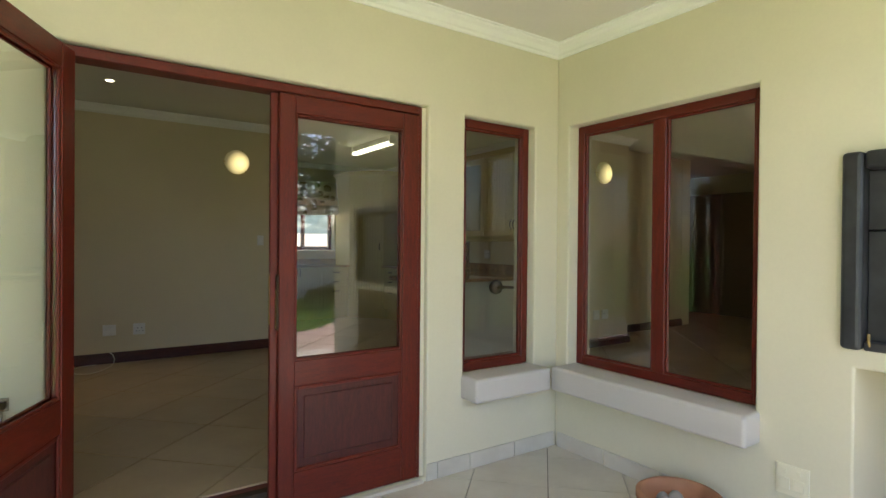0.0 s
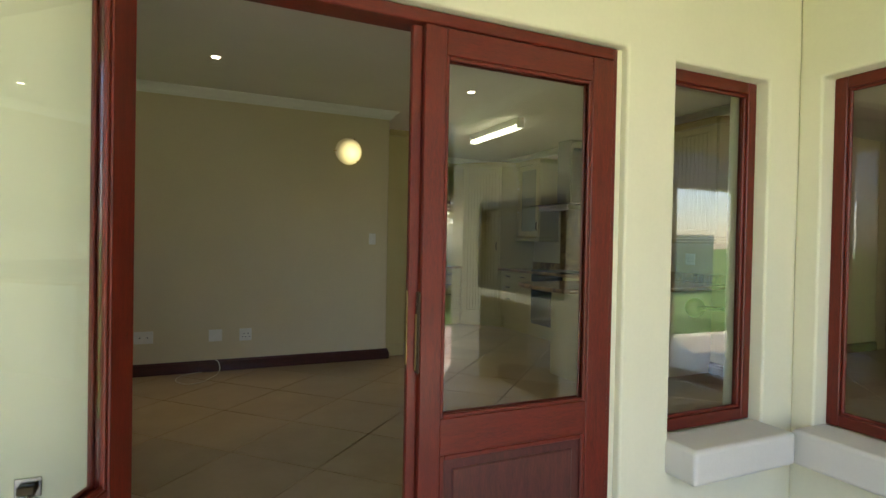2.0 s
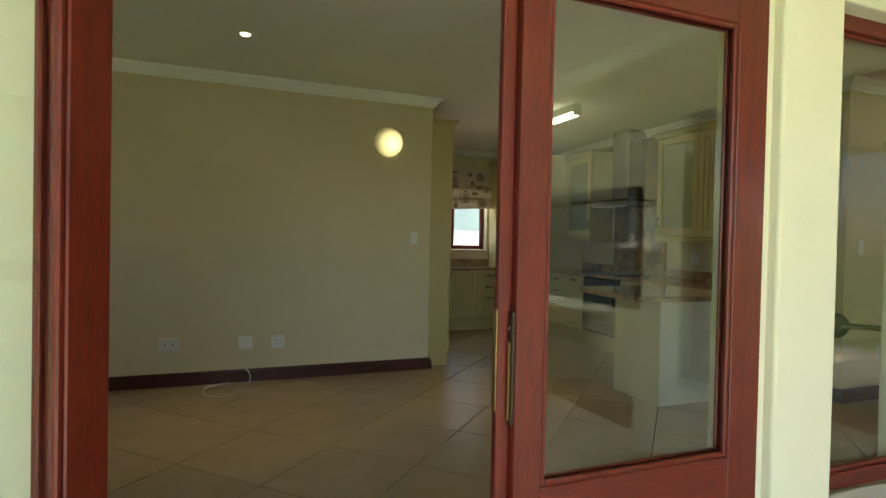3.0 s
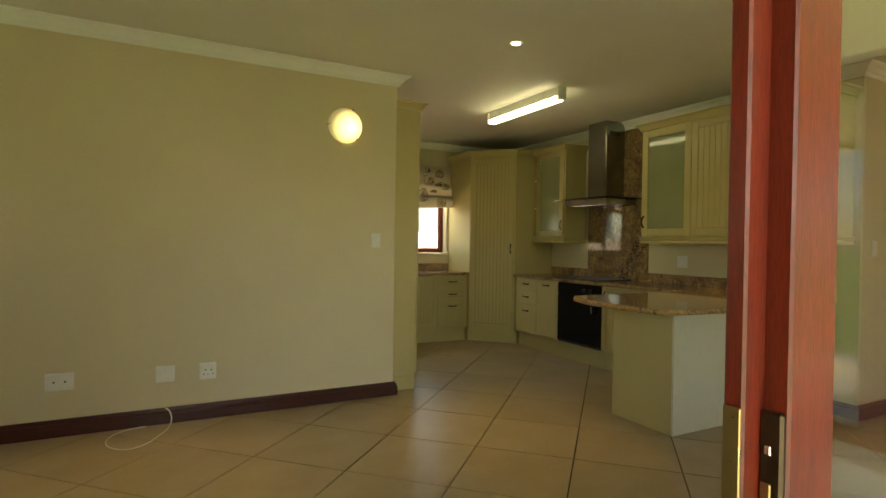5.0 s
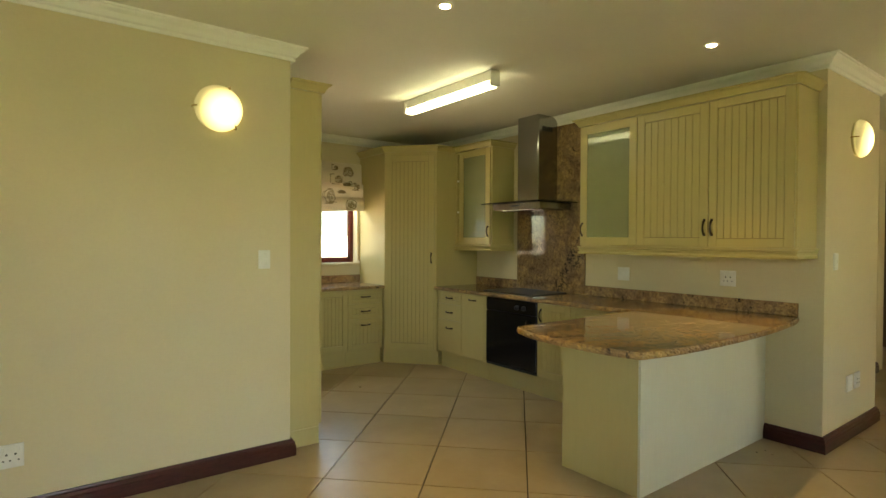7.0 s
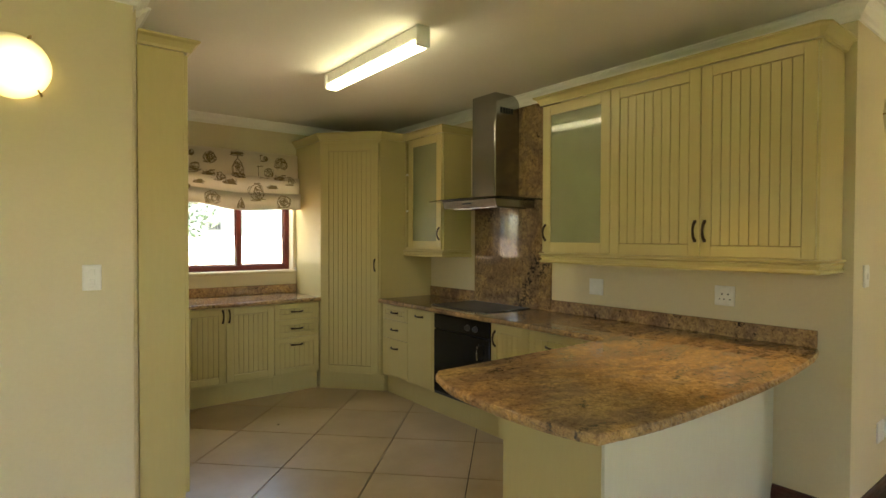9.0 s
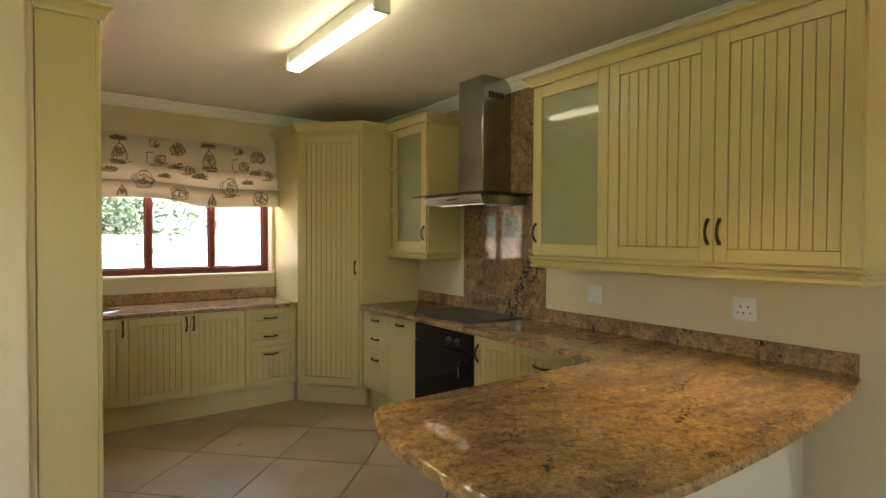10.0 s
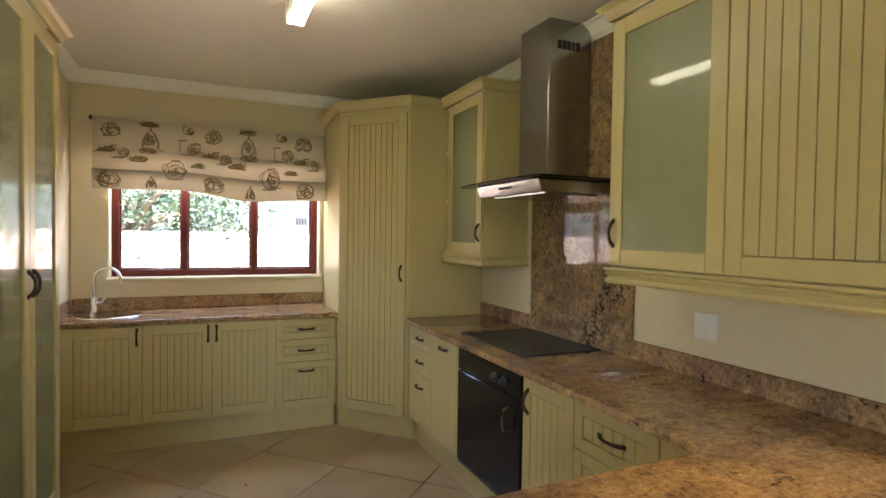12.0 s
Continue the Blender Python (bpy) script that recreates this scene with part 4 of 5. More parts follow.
def fold_out(z):
    """How far the cloth's front hangs from the rail at height z."""
    front_run = [FOLDS[0], FOLDS[1], FOLDS[2], FOLDS[4], FOLDS[5], FOLDS[6], FOLDS[8], FOLDS[9], FOLDS[10]]
    best = 0.0
    for (za, oa), (zb, ob_) in zip(front_run, front_run[1:]):
        if zb <= z <= za and za > zb:
            best = max(best, oa + (ob_ - oa) * (za - z) / (za - zb))
    return best


def sketch_print():
    """Loose brown pen sketches of jars, wreaths, jugs and stools, printed on the cloth."""
    rng = random.Random(21)
    bm = bmesh.new()

    spot_at = [0.0, 0.0, 1.0]

    def stroke(pts, width):
        pts = [(spot_at[0] + spot_at[2] * x, spot_at[1] + spot_at[2] * z) for x, z in pts]
        prev = None
        for i, (x, z) in enumerate(pts):
            a, b = pts[max(0, i - 1)], pts[min(len(pts) - 1, i + 1)]
            dx, dz = b[0] - a[0], b[1] - a[1]
            l = math.hypot(dx, dz) or 1
            nx, nz = -dz / l * width * 0.75, dx / l * width * 0.75
            pair = []
            for sg in (1, -1):
                px, pz = x + sg * nx, min(2.325, max(1.812, z + sg * nz))
                q = cloth_point(min(0.995, max(0.005, (px - 3.345) / 1.695)), pz, fold_out(pz) + 0.0022)
                pair.append(bm.verts.new(q))
            if prev:
                bm.faces.new((prev[0], prev[1], pair[1], pair[0]))
            prev = pair

    def ring(cx, cz, rx, rz, a0=0.0, a1=6.4, width=0.005, wob=0.15):
        n = 14
        stroke([(cx + rx * (1 + wob * rng.uniform(-1, 1)) * math.cos(a0 + (a1 - a0) * i / n), cz + rz * (1 + wob * rng.uniform(-1, 1)) * math.sin(a0 + (a1 - a0) * i / n)) for i in range(n + 1)], width)

    def scribble(cx, cz, rx, rz, count, width=0.0038):
        for _ in range(count):
            a = rng.uniform(0, 6.28)
            ring(cx + rng.uniform(-0.4, 0.4) * rx, cz + rng.uniform(-0.4, 0.4) * rz, rx * rng.uniform(0.25, 0.7), rz * rng.uniform(0.25, 0.7), a, a + rng.uniform(2, 5), width * rng.uniform(0.7, 1.5), 0.25)

    def hatch(cx, cz, w, count):
        for k in range(count):
            y = cz + 0.006 * k
            a = cx + rng.uniform(-0.3, 0.1) * w
            stroke([(a - w * 0.6, y), (a, y + rng.uniform(-0.003, 0.003)), (a + w * rng.uniform(0.4, 0.9), y)], rng.uniform(0.0025, 0.0055))

    def bell_jar(x, z):
        for k in range(2):
            w = 0.032 + 0.007 * k
            stroke([(x - w, z - 0.05), (x - w * 1.05, z - 0.01), (x - w * 0.6, z + 0.03), (x - 0.006, z + 0.05), (x + 0.006, z + 0.05), (x + w * 0.6, z + 0.03), (x + w * 1.05, z - 0.01), (x + w, z - 0.05)], 0.004)
        stroke([(x, z + 0.05), (x + 0.001, z + 0.072)], 0.007)
        scribble(x, z - 0.005, 0.03, 0.042, 10)
        scribble(x, z - 0.058, 0.06, 0.016, 10, 0.004)
        hatch(x, z - 0.075, 0.06, 3)

    def wreath(x, z):
        for r in (0.056, 0.049, 0.031):
            ring(x, z, r, r * 0.85, 0, 6.4, 0.0035, 0.12)
        scribble(x, z, 0.062, 0.052, 10)
        hatch(x - 0.03, z - 0.044, 0.03, 2)

    def jug(x, z):
        ring(x, z, 0.042, 0.044, 0, 6.4, 0.0045, 0.08)
        ring(x - 0.036, z + 0.006, 0.016, 0.022, 1.2, 5.0, 0.004)
        stroke([(x - 0.018, z + 0.046), (x + 0.022, z + 0.048)], 0.005)
        scribble(x + 0.006, z - 0.004, 0.04, 0.038, 8)
        hatch(x, z - 0.044, 0.055, 2)

    def stool(x, z):
        stroke([(x - 0.05, z + 0.03), (x - 0.012, z + 0.034)], 0.006)
        stroke([(x - 0.042, z + 0.03), (x - 0.044, z - 0.03)], 0.004)
        ring(x + 0.02, z - 0.006, 0.026, 0.028, 0, 6.4, 0.004, 0.15)
        scribble(x + 0.02, z - 0.008, 0.036, 0.034, 8)
        hatch(x, z - 0.04, 0.05, 2)

    def skyline(x, z):
        hatch(x, z, 0.085, 4)
        for k in range(4):
            stroke([(x - 0.05 + 0.03 * k, z + 0.016), (x - 0.044 + 0.03 * k, z + rng.uniform(0.03, 0.05)), (x - 0.036 + 0.03 * k, z + 0.016)], 0.004)
        scribble(x + 0.01, z + 0.022, 0.05, 0.018, 10)

    # the repeat of the cloth is 0.70 m wide: sketch, offset along the cloth, height, size
    repeat = ((wreath, 0.11, 2.245, 0.9), (bell_jar, 0.37, 2.185, 1.15), (stool, 0.64, 2.15, 1.35), (skyline, 0.09, 2.075, 0.9), (stool, 0.87, 2.085, 1.1),
              (skyline, 0.29, 2.015, 0.9), (jug, 0.54, 1.955, 1.4), (wreath, 0.11, 1.868, 1.05), (skyline, 0.36, 2.288, 0.9), (stool, 0.63, 2.285, 0.7),
              (bell_jar, 0.38, 1.845, 0.7), (skyline, 0.70, 1.99, 0.7))
    for turn in range(-1, 3):
        for sketch, x, z, size in repeat:
            x += 3.345 + 0.70 * turn
            if 3.39 < x < 4.99:
                spot_at[:] = (x, z, size * 1.2)
                sketch(0.0, 0.0)
    return bm


part("cloth", blind_cloth_mesh(), M_BLIND, blind, "cream cloth printed with brown sketches", True)
part("print", sketch_print(), M_INK, blind, "brown sketches printed on the cloth")["kind"] = "stuff"
part("head_rail", slab(3.335, 5.03, KY - 0.034, KY - 0.002, 2.305, 2.345, 0.006), M_BLIND, blind)
part("rail_end", tube(bmesh.new(), [(3.318, KY - 0.03, 2.325), (3.336, KY - 0.03, 2.325)], 0.016, 12), M_BRONZE, blind, "dark end cap of the rail")
part("cord_cleat", slab(5.012, 5.022, KY - 0.02, KY - 0.002, 1.13, 1.17, 0.002), M_PLASTIC, blind)


# ---- lamps and fittings ----
tl = thing("tube_light", pose(4.505, 7.34, 2.548), "lit fluorescent ceiling batten with a white casing", "ceiling light")
part("casing", slab(-0.032, 0.032, 0, 1.13, 0.032, CEIL - 2.55, 0.006), M_PLASTIC, tl)
for _y in (-0.012, 1.118):
    part("end_cap", slab(-0.046, 0.046, _y, _y + 0.024, -0.008, CEIL - 2.55, 0.006), M_PLASTIC, tl)
part("diffuser", slab(-0.039, 0.039, 0.012, 1.118, -0.010, 0.031, 0.012, 3), M_TUBE, tl, "glowing tube cover")


def spot(x, y):
    ob = thing("downlight", pose(x, y, CEIL), "small lit recessed ceiling spot with a white rim", "ceiling light", "recessed ceiling spots")
    part("rim", lathe(bmesh.new(), [(0.044, -0.001), (0.044, -0.006), (0.036, -0.009), (0.030, -0.004)], 28), M_RIM, ob, "", True)
    part("bulb", lathe(bmesh.new(), [(0.028, -0.002), (0.028, -0.0085), (0.01, -0.0095)], 20), M_SPOT, ob, "glowing bulb", True)


for _p in SPOTS:
    spot(*_p)


def wall_lamp(m):
    ob = thing("wall_lamp", m, "round lit opal glass wall lamp with brass clips", "wall lamp", "round wall lamps")
    part("back_plate", lathe(bmesh.new(), [(0.125, 0.0), (0.125, 0.012), (0.11, 0.018)], 36, "Y"), M_RIM, ob, "", True)
    prof = [(0.138 * math.cos(a), 0.02 + 0.075 * math.sin(a)) for a in [math.pi / 2 * k / 9 for k in range(9)]] + [(0.004, 0.095)]
    part("dome", lathe(bmesh.new(), [(0.13, 0.014)] + prof, 40, "Y"), M_DOME, ob, "glowing opal glass dome", True)
    for a in (65, 182, 312):
        c, s = math.cos(radians(a)), math.sin(radians(a))
        part("clip", tube(bmesh.new(), [(0.148 * c, -0.004, 0.148 * s), (0.15 * c, -0.03, 0.15 * s), (0.13 * c, -0.05, 0.13 * s)], 0.005, 6), M_BRASS, ob, "brass clip", True)


wall_lamp(pose(2.712, LW, 2.197))
wall_lamp(pose(6.64, CY, 2.176))


def plate(kind_name, m, w, h, label, holes=(), rockers=(), mat=None):
    ob = thing(kind_name, m, label, "socket" if "socket" in kind_name else "switch", "wall plates")
    mat = mat or M_PLASTIC
    part("plate", slab(-w / 2, w / 2, -0.010, 0, -h / 2, h / 2, 0.004, 2), mat, ob)
    part("face", slab(-w / 2 + 0.008, w / 2 - 0.008, -0.0125, -0.010, -h / 2 + 0.008, h / 2 - 0.008, 0.001), mat, ob)
    # Holes are not cut; near-black discs paint their shade.
    for x, z, r in holes:
        part("hole", tube(bmesh.new(), [(x, -0.0128, z), (x, -0.0135, z)], r, 12), M_HOLE, ob)
    for x, z, rw, rh in rockers:
        part("rocker", slab(x - rw / 2, x + rw / 2, -0.018, -0.0125, z - rh / 2, z + rh / 2, 0.002), mat, ob)
    return ob


SOCKET = [(-0.026, -0.02, 0.0042), (0.0, -0.02, 0.0042), (-0.013, 0.010, 0.0052), (0.022, 0.010, 0.0052), (0.034, -0.02, 0.0042)]
plate("power_socket", pose(1.729, LW, 0.337), 0.112, 0.118, "white plastic wall socket above the skirting", SOCKET, [(-0.03, 0.034, 0.016, 0.022), (0.03, 0.034, 0.016, 0.022)])
plate("blank_plate_switch", pose(1.459, LW, 0.341), 0.118, 0.112, "blank white plastic wall plate")
plate("socket_plate", pose(0.858, LW, 0.350), 0.155, 0.112, "white plastic double aerial plate", [(-0.03, 0, 0.006), (0.03, 0, 0.006)])
plate("light_switch", pose(2.990, LW, 1.290), 0.075, 0.118, "white plastic light switch", (), [(0, 0.022, 0.022, 0.03), (0, -0.022, 0.022, 0.03)])
KE = dict(rx=0, ry=0, rz=-90)
plate("light_switch", pose(KX, 7.296, 1.127, **KE), 0.118, 0.118, "square white plastic isolator switch above the granite", (), [(0, 0, 0.022, 0.03)])
plate("power_socket", pose(KX, 6.384, 1.139, **KE), 0.118, 0.118, "white plastic wall socket above the granite", SOCKET, [(-0.03, 0.034, 0.016, 0.022), (0.03, 0.034, 0.016, 0.022)])
plate("light_switch", pose(6.231, CY, 1.284), 0.075, 0.118, "white plastic light switch beside the kitchen", (), [(0, 0.0, 0.022, 0.034)])
plate("power_socket", pose(6.546, CY, 0.395), 0.118, 0.118, "white plastic wall plate above the skirting", ())
plate("power_socket", pose(6.71, CY, 0.395), 0.118, 0.118, "white plastic wall socket on the short wall", SOCKET)
plate("outdoor_socket", pose(EW0, 2.435, 0.161, **KE), 0.145, 0.145, "ivory outdoor double socket near the patio floor", (), [(-0.03, 0.042, 0.02, 0.022), (0.03, 0.042, 0.02, 0.022), (-0.03, -0.016, 0.045, 0.055), (0.03, -0.016, 0.045, 0.055)], M_IVORY)

# loose cable from the blank plate
_c = [(1.462, 7.797, 0.112), (1.487, 7.775, 0.095), (1.50, 7.745, 0.045), (1.478, 7.68, 0.008), (1.429, 7.571, 0.005), (1.352, 7.434, 0.005), (1.255, 7.379, 0.005), (1.163, 7.452, 0.005), (1.131, 7.57, 0.005), (1.161, 7.69, 0.005), (1.245, 7.765, 0.005), (1.345, 7.785, 0.006)]
_sm = []
for _i in range(len(_c) - 1):
    _p = [Vector(_c[max(0, min(len(_c) - 1, _i + k))]) for k in (-1, 0, 1, 2)]
    for _j in range(5):
        t_ = _j / 5
        _sm.append(0.5 * ((2 * _p[1]) + (_p[2] - _p[0]) * t_ + (2 * _p[0] - 5 * _p[1] + 4 * _p[2] - _p[3]) * t_ ** 2 + (3 * _p[1] - _p[0] - 3 * _p[2] + _p[3]) * t_ ** 3))
_sm.append(Vector(_c[-1]))
tagged(link("cable", tube(bmesh.new(), _sm, 0.0038, 8), M_CABLE, smooth=True), "loose white aerial cable curled on the floor", "cable")

# crumbs on the floor
for _x, _y, _r in ((4.32, 9.02, 0.009), (5.70, 6.02, 0.007), (5.78, 6.00, 0.006), (5.74, 5.94, 0.005)):
    _bm = bmesh.new()
    bmesh.ops.create_icosphere(_bm, subdivisions=1, radius=_r)
    for _v in _bm.verts:
        _v.co *= 1 + 0.4 * noise.noise(_v.co * 200)
        _v.co.z = max(_v.co.z * 0.5, -_r * 0.3) + _r * 0.3
    tagged(link("crumb", _bm, M_BARK), "small dark crumb on the tiles", "crumb", "crumbs on the floor").location = (_x, _y, 0.0)

# ---- patio things ----
braai = thing("barbecue", pose(EW0, 2.24, 0.83, 0, 0, -90), "black steel built-in barbecue in the patio wall", "barbecue")
_bw, _bh = 1.38, 0.83
for _a in ((-0.005, 0.075, 0, _bh + 0.01), (_bw - 0.075, _bw + 0.005, 0, _bh + 0.01)):
    part("frame_side", slab(_a[0], _a[1], -0.045, 0.10, _a[2] - 0.01, _a[3], 0.02, 3), M_IRON, braai)
part("frame_top", slab(0.076, _bw - 0.076, -0.045, 0.10, _bh - 0.07, _bh + 0.01, 0.02, 3), M_IRON, braai)
part("frame_bottom", slab(0.076, _bw - 0.076, -0.02, 0.10, -0.01, 0.03, 0.006), M_IRON, braai)
part("door_panel", slab(0.076, _bw - 0.076, 0.02, 0.035, 0.505, _bh - 0.071, 0.003), M_IRON, braai)
part("door_panel", slab(0.076, _bw - 0.076, 0.025, 0.04, 0.031, 0.50, 0.003), M_IRON, braai)
part("firebox", slab(0.0, _bw - 0.001, 0.10, 0.235, 0.0, _bh - 0.002), M_IRON, braai)
part("latch", tube(bmesh.new(), [(0.09, -0.004, 0.06), (0.095, -0.02, 0.03), (0.10, -0.012, 0.0)], 0.006), M_BRASS, braai)
tagged(link("wood_store_back", slab(EW1 + 0.35, EW1 + 0.40, 0.80, 2.26, PF, 0.80), M_WALL), kind="structure")
for _y in (0.80, 2.205):
    tagged(link("wood_store_side", slab(EW1 + 0.001, EW1 + 0.35, _y, _y + 0.055, PF, 0.80), M_WALL), kind="structure")
tagged(link("wood_store_top", slab(EW1 + 0.001, EW1 + 0.35, 0.856, 2.204, 0.736, 0.80), M_WALL), kind="structure")
tagged(link("braai_back", slab(EW1 + 0.001, EW1 + 0.40, 0.80, 2.26, 0.801, 1.75), M_WALL_IN), kind="structure")

pot = thing("flower_pot", pose(3.655, 2.83, PF), "shallow terracotta bowl with a few grey stones", "pot")
part("bowl", lathe(bmesh.new(), [(0.10, 0.0), (0.13, 0.02), (0.175, 0.10), (0.185, 0.125), (0.205, 0.128), (0.205, 0.158), (0.195, 0.165), (0.180, 0.160), (0.172, 0.12), (0.15, 0.085), (0.02, 0.08)], 44), M_TERRA, pot, "", True)
for _i, (_x, _y, _r) in enumerate(((-0.06, 0.02, 0.045), (0.05, 0.05, 0.038), (0.04, -0.07, 0.04), (-0.02, -0.05, 0.03), (0.0, 0.09, 0.03))):
    _bm = bmesh.new()
    bmesh.ops.create_icosphere(_bm, subdivisions=2, radius=_r)
    for _v in _bm.verts:
        _v.co *= 1 + 0.35 * noise.noise(_v.co * 22 + Vector((_i * 3, 0, 0)))
        _v.co.z *= 1.2
    bmesh.ops.translate(_bm, verts=_bm.verts, vec=(_x, _y, 0.10))
    part("stone", _bm, M_STONE, pot, "", True)

# brown cupboard in the east room
cup = thing("built_in_cupboard", pose(11.6, 7.75, 0, 0, 0, -90), "dark brown wooden built-in cupboard on the far wall", "cupboard")
part("body", slab(0, 2.4, -0.55, -0.002, 0, 2.25, 0.004), M_BROWN, cup)
for _k in range(4):
    part("door", slab(0.03 + _k * 0.585, 0.61 + _k * 0.585, -0.575, -0.551, 0.12, 2.2, 0.004), M_BROWN, cup)

# ---- garden ----
tagged(link("ground", slab(-400, 400, -400, 400, -0.45, -0.26), M_SOIL), kind="structure")
# Unseen ground behind the kitchen, added for the light it bounces in.
tagged(link("yard_paving", slab(-2, 9, KY + 0.241, 14.39, -0.262, -0.23, 0.004), M_BRICK), kind="structure")
tagged(link("patio_slab", slab(-1.64, EW0, -0.1, DW0, -0.259, PF - 0.012), M_PGROUT), kind="structure")
tagged(link("floor_slab", slab(-1.64, 11.84, DW1 - 0.12, KY + 0.24, -0.28, -0.012), M_GROUT), kind="structure")
tagged(link("floor_slab_east_room", slab(EW1, 11.84, 0.4, DW1 - 0.12, -0.28, -0.012), M_GROUT), kind="structure")


def on_path(x, y):
    """Brick paving lies between the patio and a slanting lawn edge."""
    return y > -2.4 - 0.87 * (x - 4.67) + 0.12 * math.sin(1.7 * x) and x < 8.5


def lawn():
    rng = random.Random(5)
    verts, faces = [], []
    for _ in range(26000):
        x, y = rng.uniform(0, 11), rng.uniform(-7.6, -0.3)
        if on_path(x, y):
            continue
        a, h, w = rng.uniform(0, 6.28), rng.uniform(0.03, 0.075), 0.012
        dx, dy = math.cos(a) * w, math.sin(a) * w
        lx, ly = rng.uniform(-0.03, 0.03), rng.uniform(-0.03, 0.03)
        i = len(verts)
        verts += [(x - dx, y - dy, -0.26), (x + dx, y + dy, -0.26), (x + lx, y + ly, -0.26 + h)]
        faces.append((i, i + 1, i + 2))
    me = bpy.data.meshes.new("lawn")
    me.from_pydata(verts, [], faces)
    me.materials.append(M_GRASS)
    tagged(new("lawn", me), "short green garden lawn", "grass", kind="stuff")


lawn()


def crown_mesh(centre, radius, count, size, rng, squash=0.8):
    verts, faces = [], []
    lumps = [(Vector((rng.gauss(0, 0.45), rng.gauss(0, 0.45), rng.gauss(0, 0.35))), rng.uniform(0.35, 0.6)) for _ in range(14)]
    for _ in range(count):
        c, r = rng.choice(lumps)
        d = Vector((rng.gauss(0, 1), rng.gauss(0, 1), rng.gauss(0, 1))).normalized()
        p = Vector(centre) + radius * Vector(((c + d * r * rng.uniform(0.6, 1.05)).x, (c + d * r).y, squash * (c + d * r).z))
        u = Vector((rng.gauss(0, 1), rng.gauss(0, 1), rng.gauss(0, 0.6))).normalized()
        w = u.cross(Vector((rng.gauss(0, 1), rng.gauss(0, 1), rng.gauss(0, 1)))).normalized()
        s = size * rng.uniform(0.6, 1.3)
        i = len(verts)
        verts += [tuple(p - u * s), tuple(p + w * s * 0.38), tuple(p + u * s), tuple(p - w * s * 0.38)]
        faces.append((i, i + 1, i + 2, i + 3))
    me = bpy.data.meshes.new("crown")
    me.from_pydata(verts, [], faces)
    return me


def tree(x, y, height, radius, count, size, seed, mat, label):
    rng = random.Random(seed)
    ob = thing("tree", pose(x, y, -0.26), label, "tree", "garden trees")
    bm = bmesh.new()
    tube(bm, [(0, 0, -0.2), (0.03, 0.02, height * 0.3), (-0.04, 0.05, height * 0.6), (0.02, 0, height * 0.85)], [0.16, 0.12, 0.09, 0.04], 10)
    for k in range(7):
        a = k * 0.9 + rng.uniform(-0.3, 0.3)
        z0 = height * rng.uniform(0.4, 0.65)
        tip = (math.cos(a) * radius * 0.7, math.sin(a) * radius * 0.7, z0 + height * rng.uniform(0.12, 0.3))
        tube(bm, [(0, 0.03, z0), (tip[0] * 0.5, tip[1] * 0.5, (z0 + tip[2]) / 2 + 0.1), tip], [0.06, 0.04, 0.012], 7)
    part("trunk", bm, M_BARK, ob, "", True)
    me = crown_mesh((0, 0, height * 0.78), radius, count, size, rng)
    me.materials.append(mat)
    cr = new("crown", me)
    cr.parent = ob
    return ob


tree(3.05, 14.78, 2.95, 1.4, 6000, 0.06, 3, M_LEAF_PALE, "leafy green tree overhanging the plastered yard wall")
tree(6.3, -10.2, 4.6, 2.5, 9000, 0.11, 4, M_LEAF, "tall leafy garden tree behind the wall")
tree(2.6, -11.0, 5.4, 2.8, 7000, 0.12, 6, M_LEAF, "tall dark garden tree beyond the wall")
tree(9.6, -10.4, 4.6, 2.4, 7000, 0.11, 8, M_LEAF, "bushy garden tree beyond the wall")
tree(7.55, -7.15, 4.4, 1.3, 2600, 0.09, 12, M_LEAF, "slender garden tree in front of the wall")

tagged(link("garden_wall_north", slab(-8, 16, 14.4, 14.58, -0.3, 1.5, 0.01), M_YARD), kind="structure")
nextdoor = thing("neighbour_house", pose(-2.0, 16.2, -0.26), "grey-green plastered neighbouring house with unseen eaves added to shade its wall", "house")
part("wall", slab(0, 12, 0, 4, 0, 3.45), M_HOUSE, nextdoor)
# Unseen roof and gutter; the overhang is added to shade the wall.
part("roof", prism(bmesh.new(), [(-0.8, -1.3), (12.8, -1.3), (12.8, 4.3), (-0.8, 4.3)], 3.451, 3.62), M_ROOF, nextdoor)
part("gutter", slab(-0.8, 12.8, -1.42, -1.301, 3.50, 3.61, 0.02), M_PLASTIC, nextdoor)
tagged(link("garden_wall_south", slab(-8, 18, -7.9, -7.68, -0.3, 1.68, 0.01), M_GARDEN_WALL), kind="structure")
vent = thing("air_vent", pose(5.78, 16.198, 1.72), "small grey slotted vent brick in the neighbouring house wall", "vent")
part("frame", slab(-0.13, 0.13, -0.012, 0.0, -0.09, 0.09), M_STONE, vent)
# Near-black bars paint the shade of slots in the solid brick.
for _k in range(4):
    part("slot", slab(-0.10 + _k * 0.052, -0.065 + _k * 0.052, -0.016, -0.012, -0.06, 0.06), M_HOLE, vent)

rng0 = random.Random(11)
for _x, _y, _r in ((6.55, -7.35, 0.20), (7.0, -7.3, 0.28), (7.5, -7.3, 0.24), (8.3, -7.25, 0.35)):
    me0 = crown_mesh((0, 0, _r * 0.7), _r, 500, 0.045, rng0)
    me0.materials.append(M_LEAF)
    sh = new("shrub", me0)
    sh.location = (_x, _y, -0.26)
    tagged(sh, "low green shrub at the foot of the garden wall", "shrub", "garden shrubs")


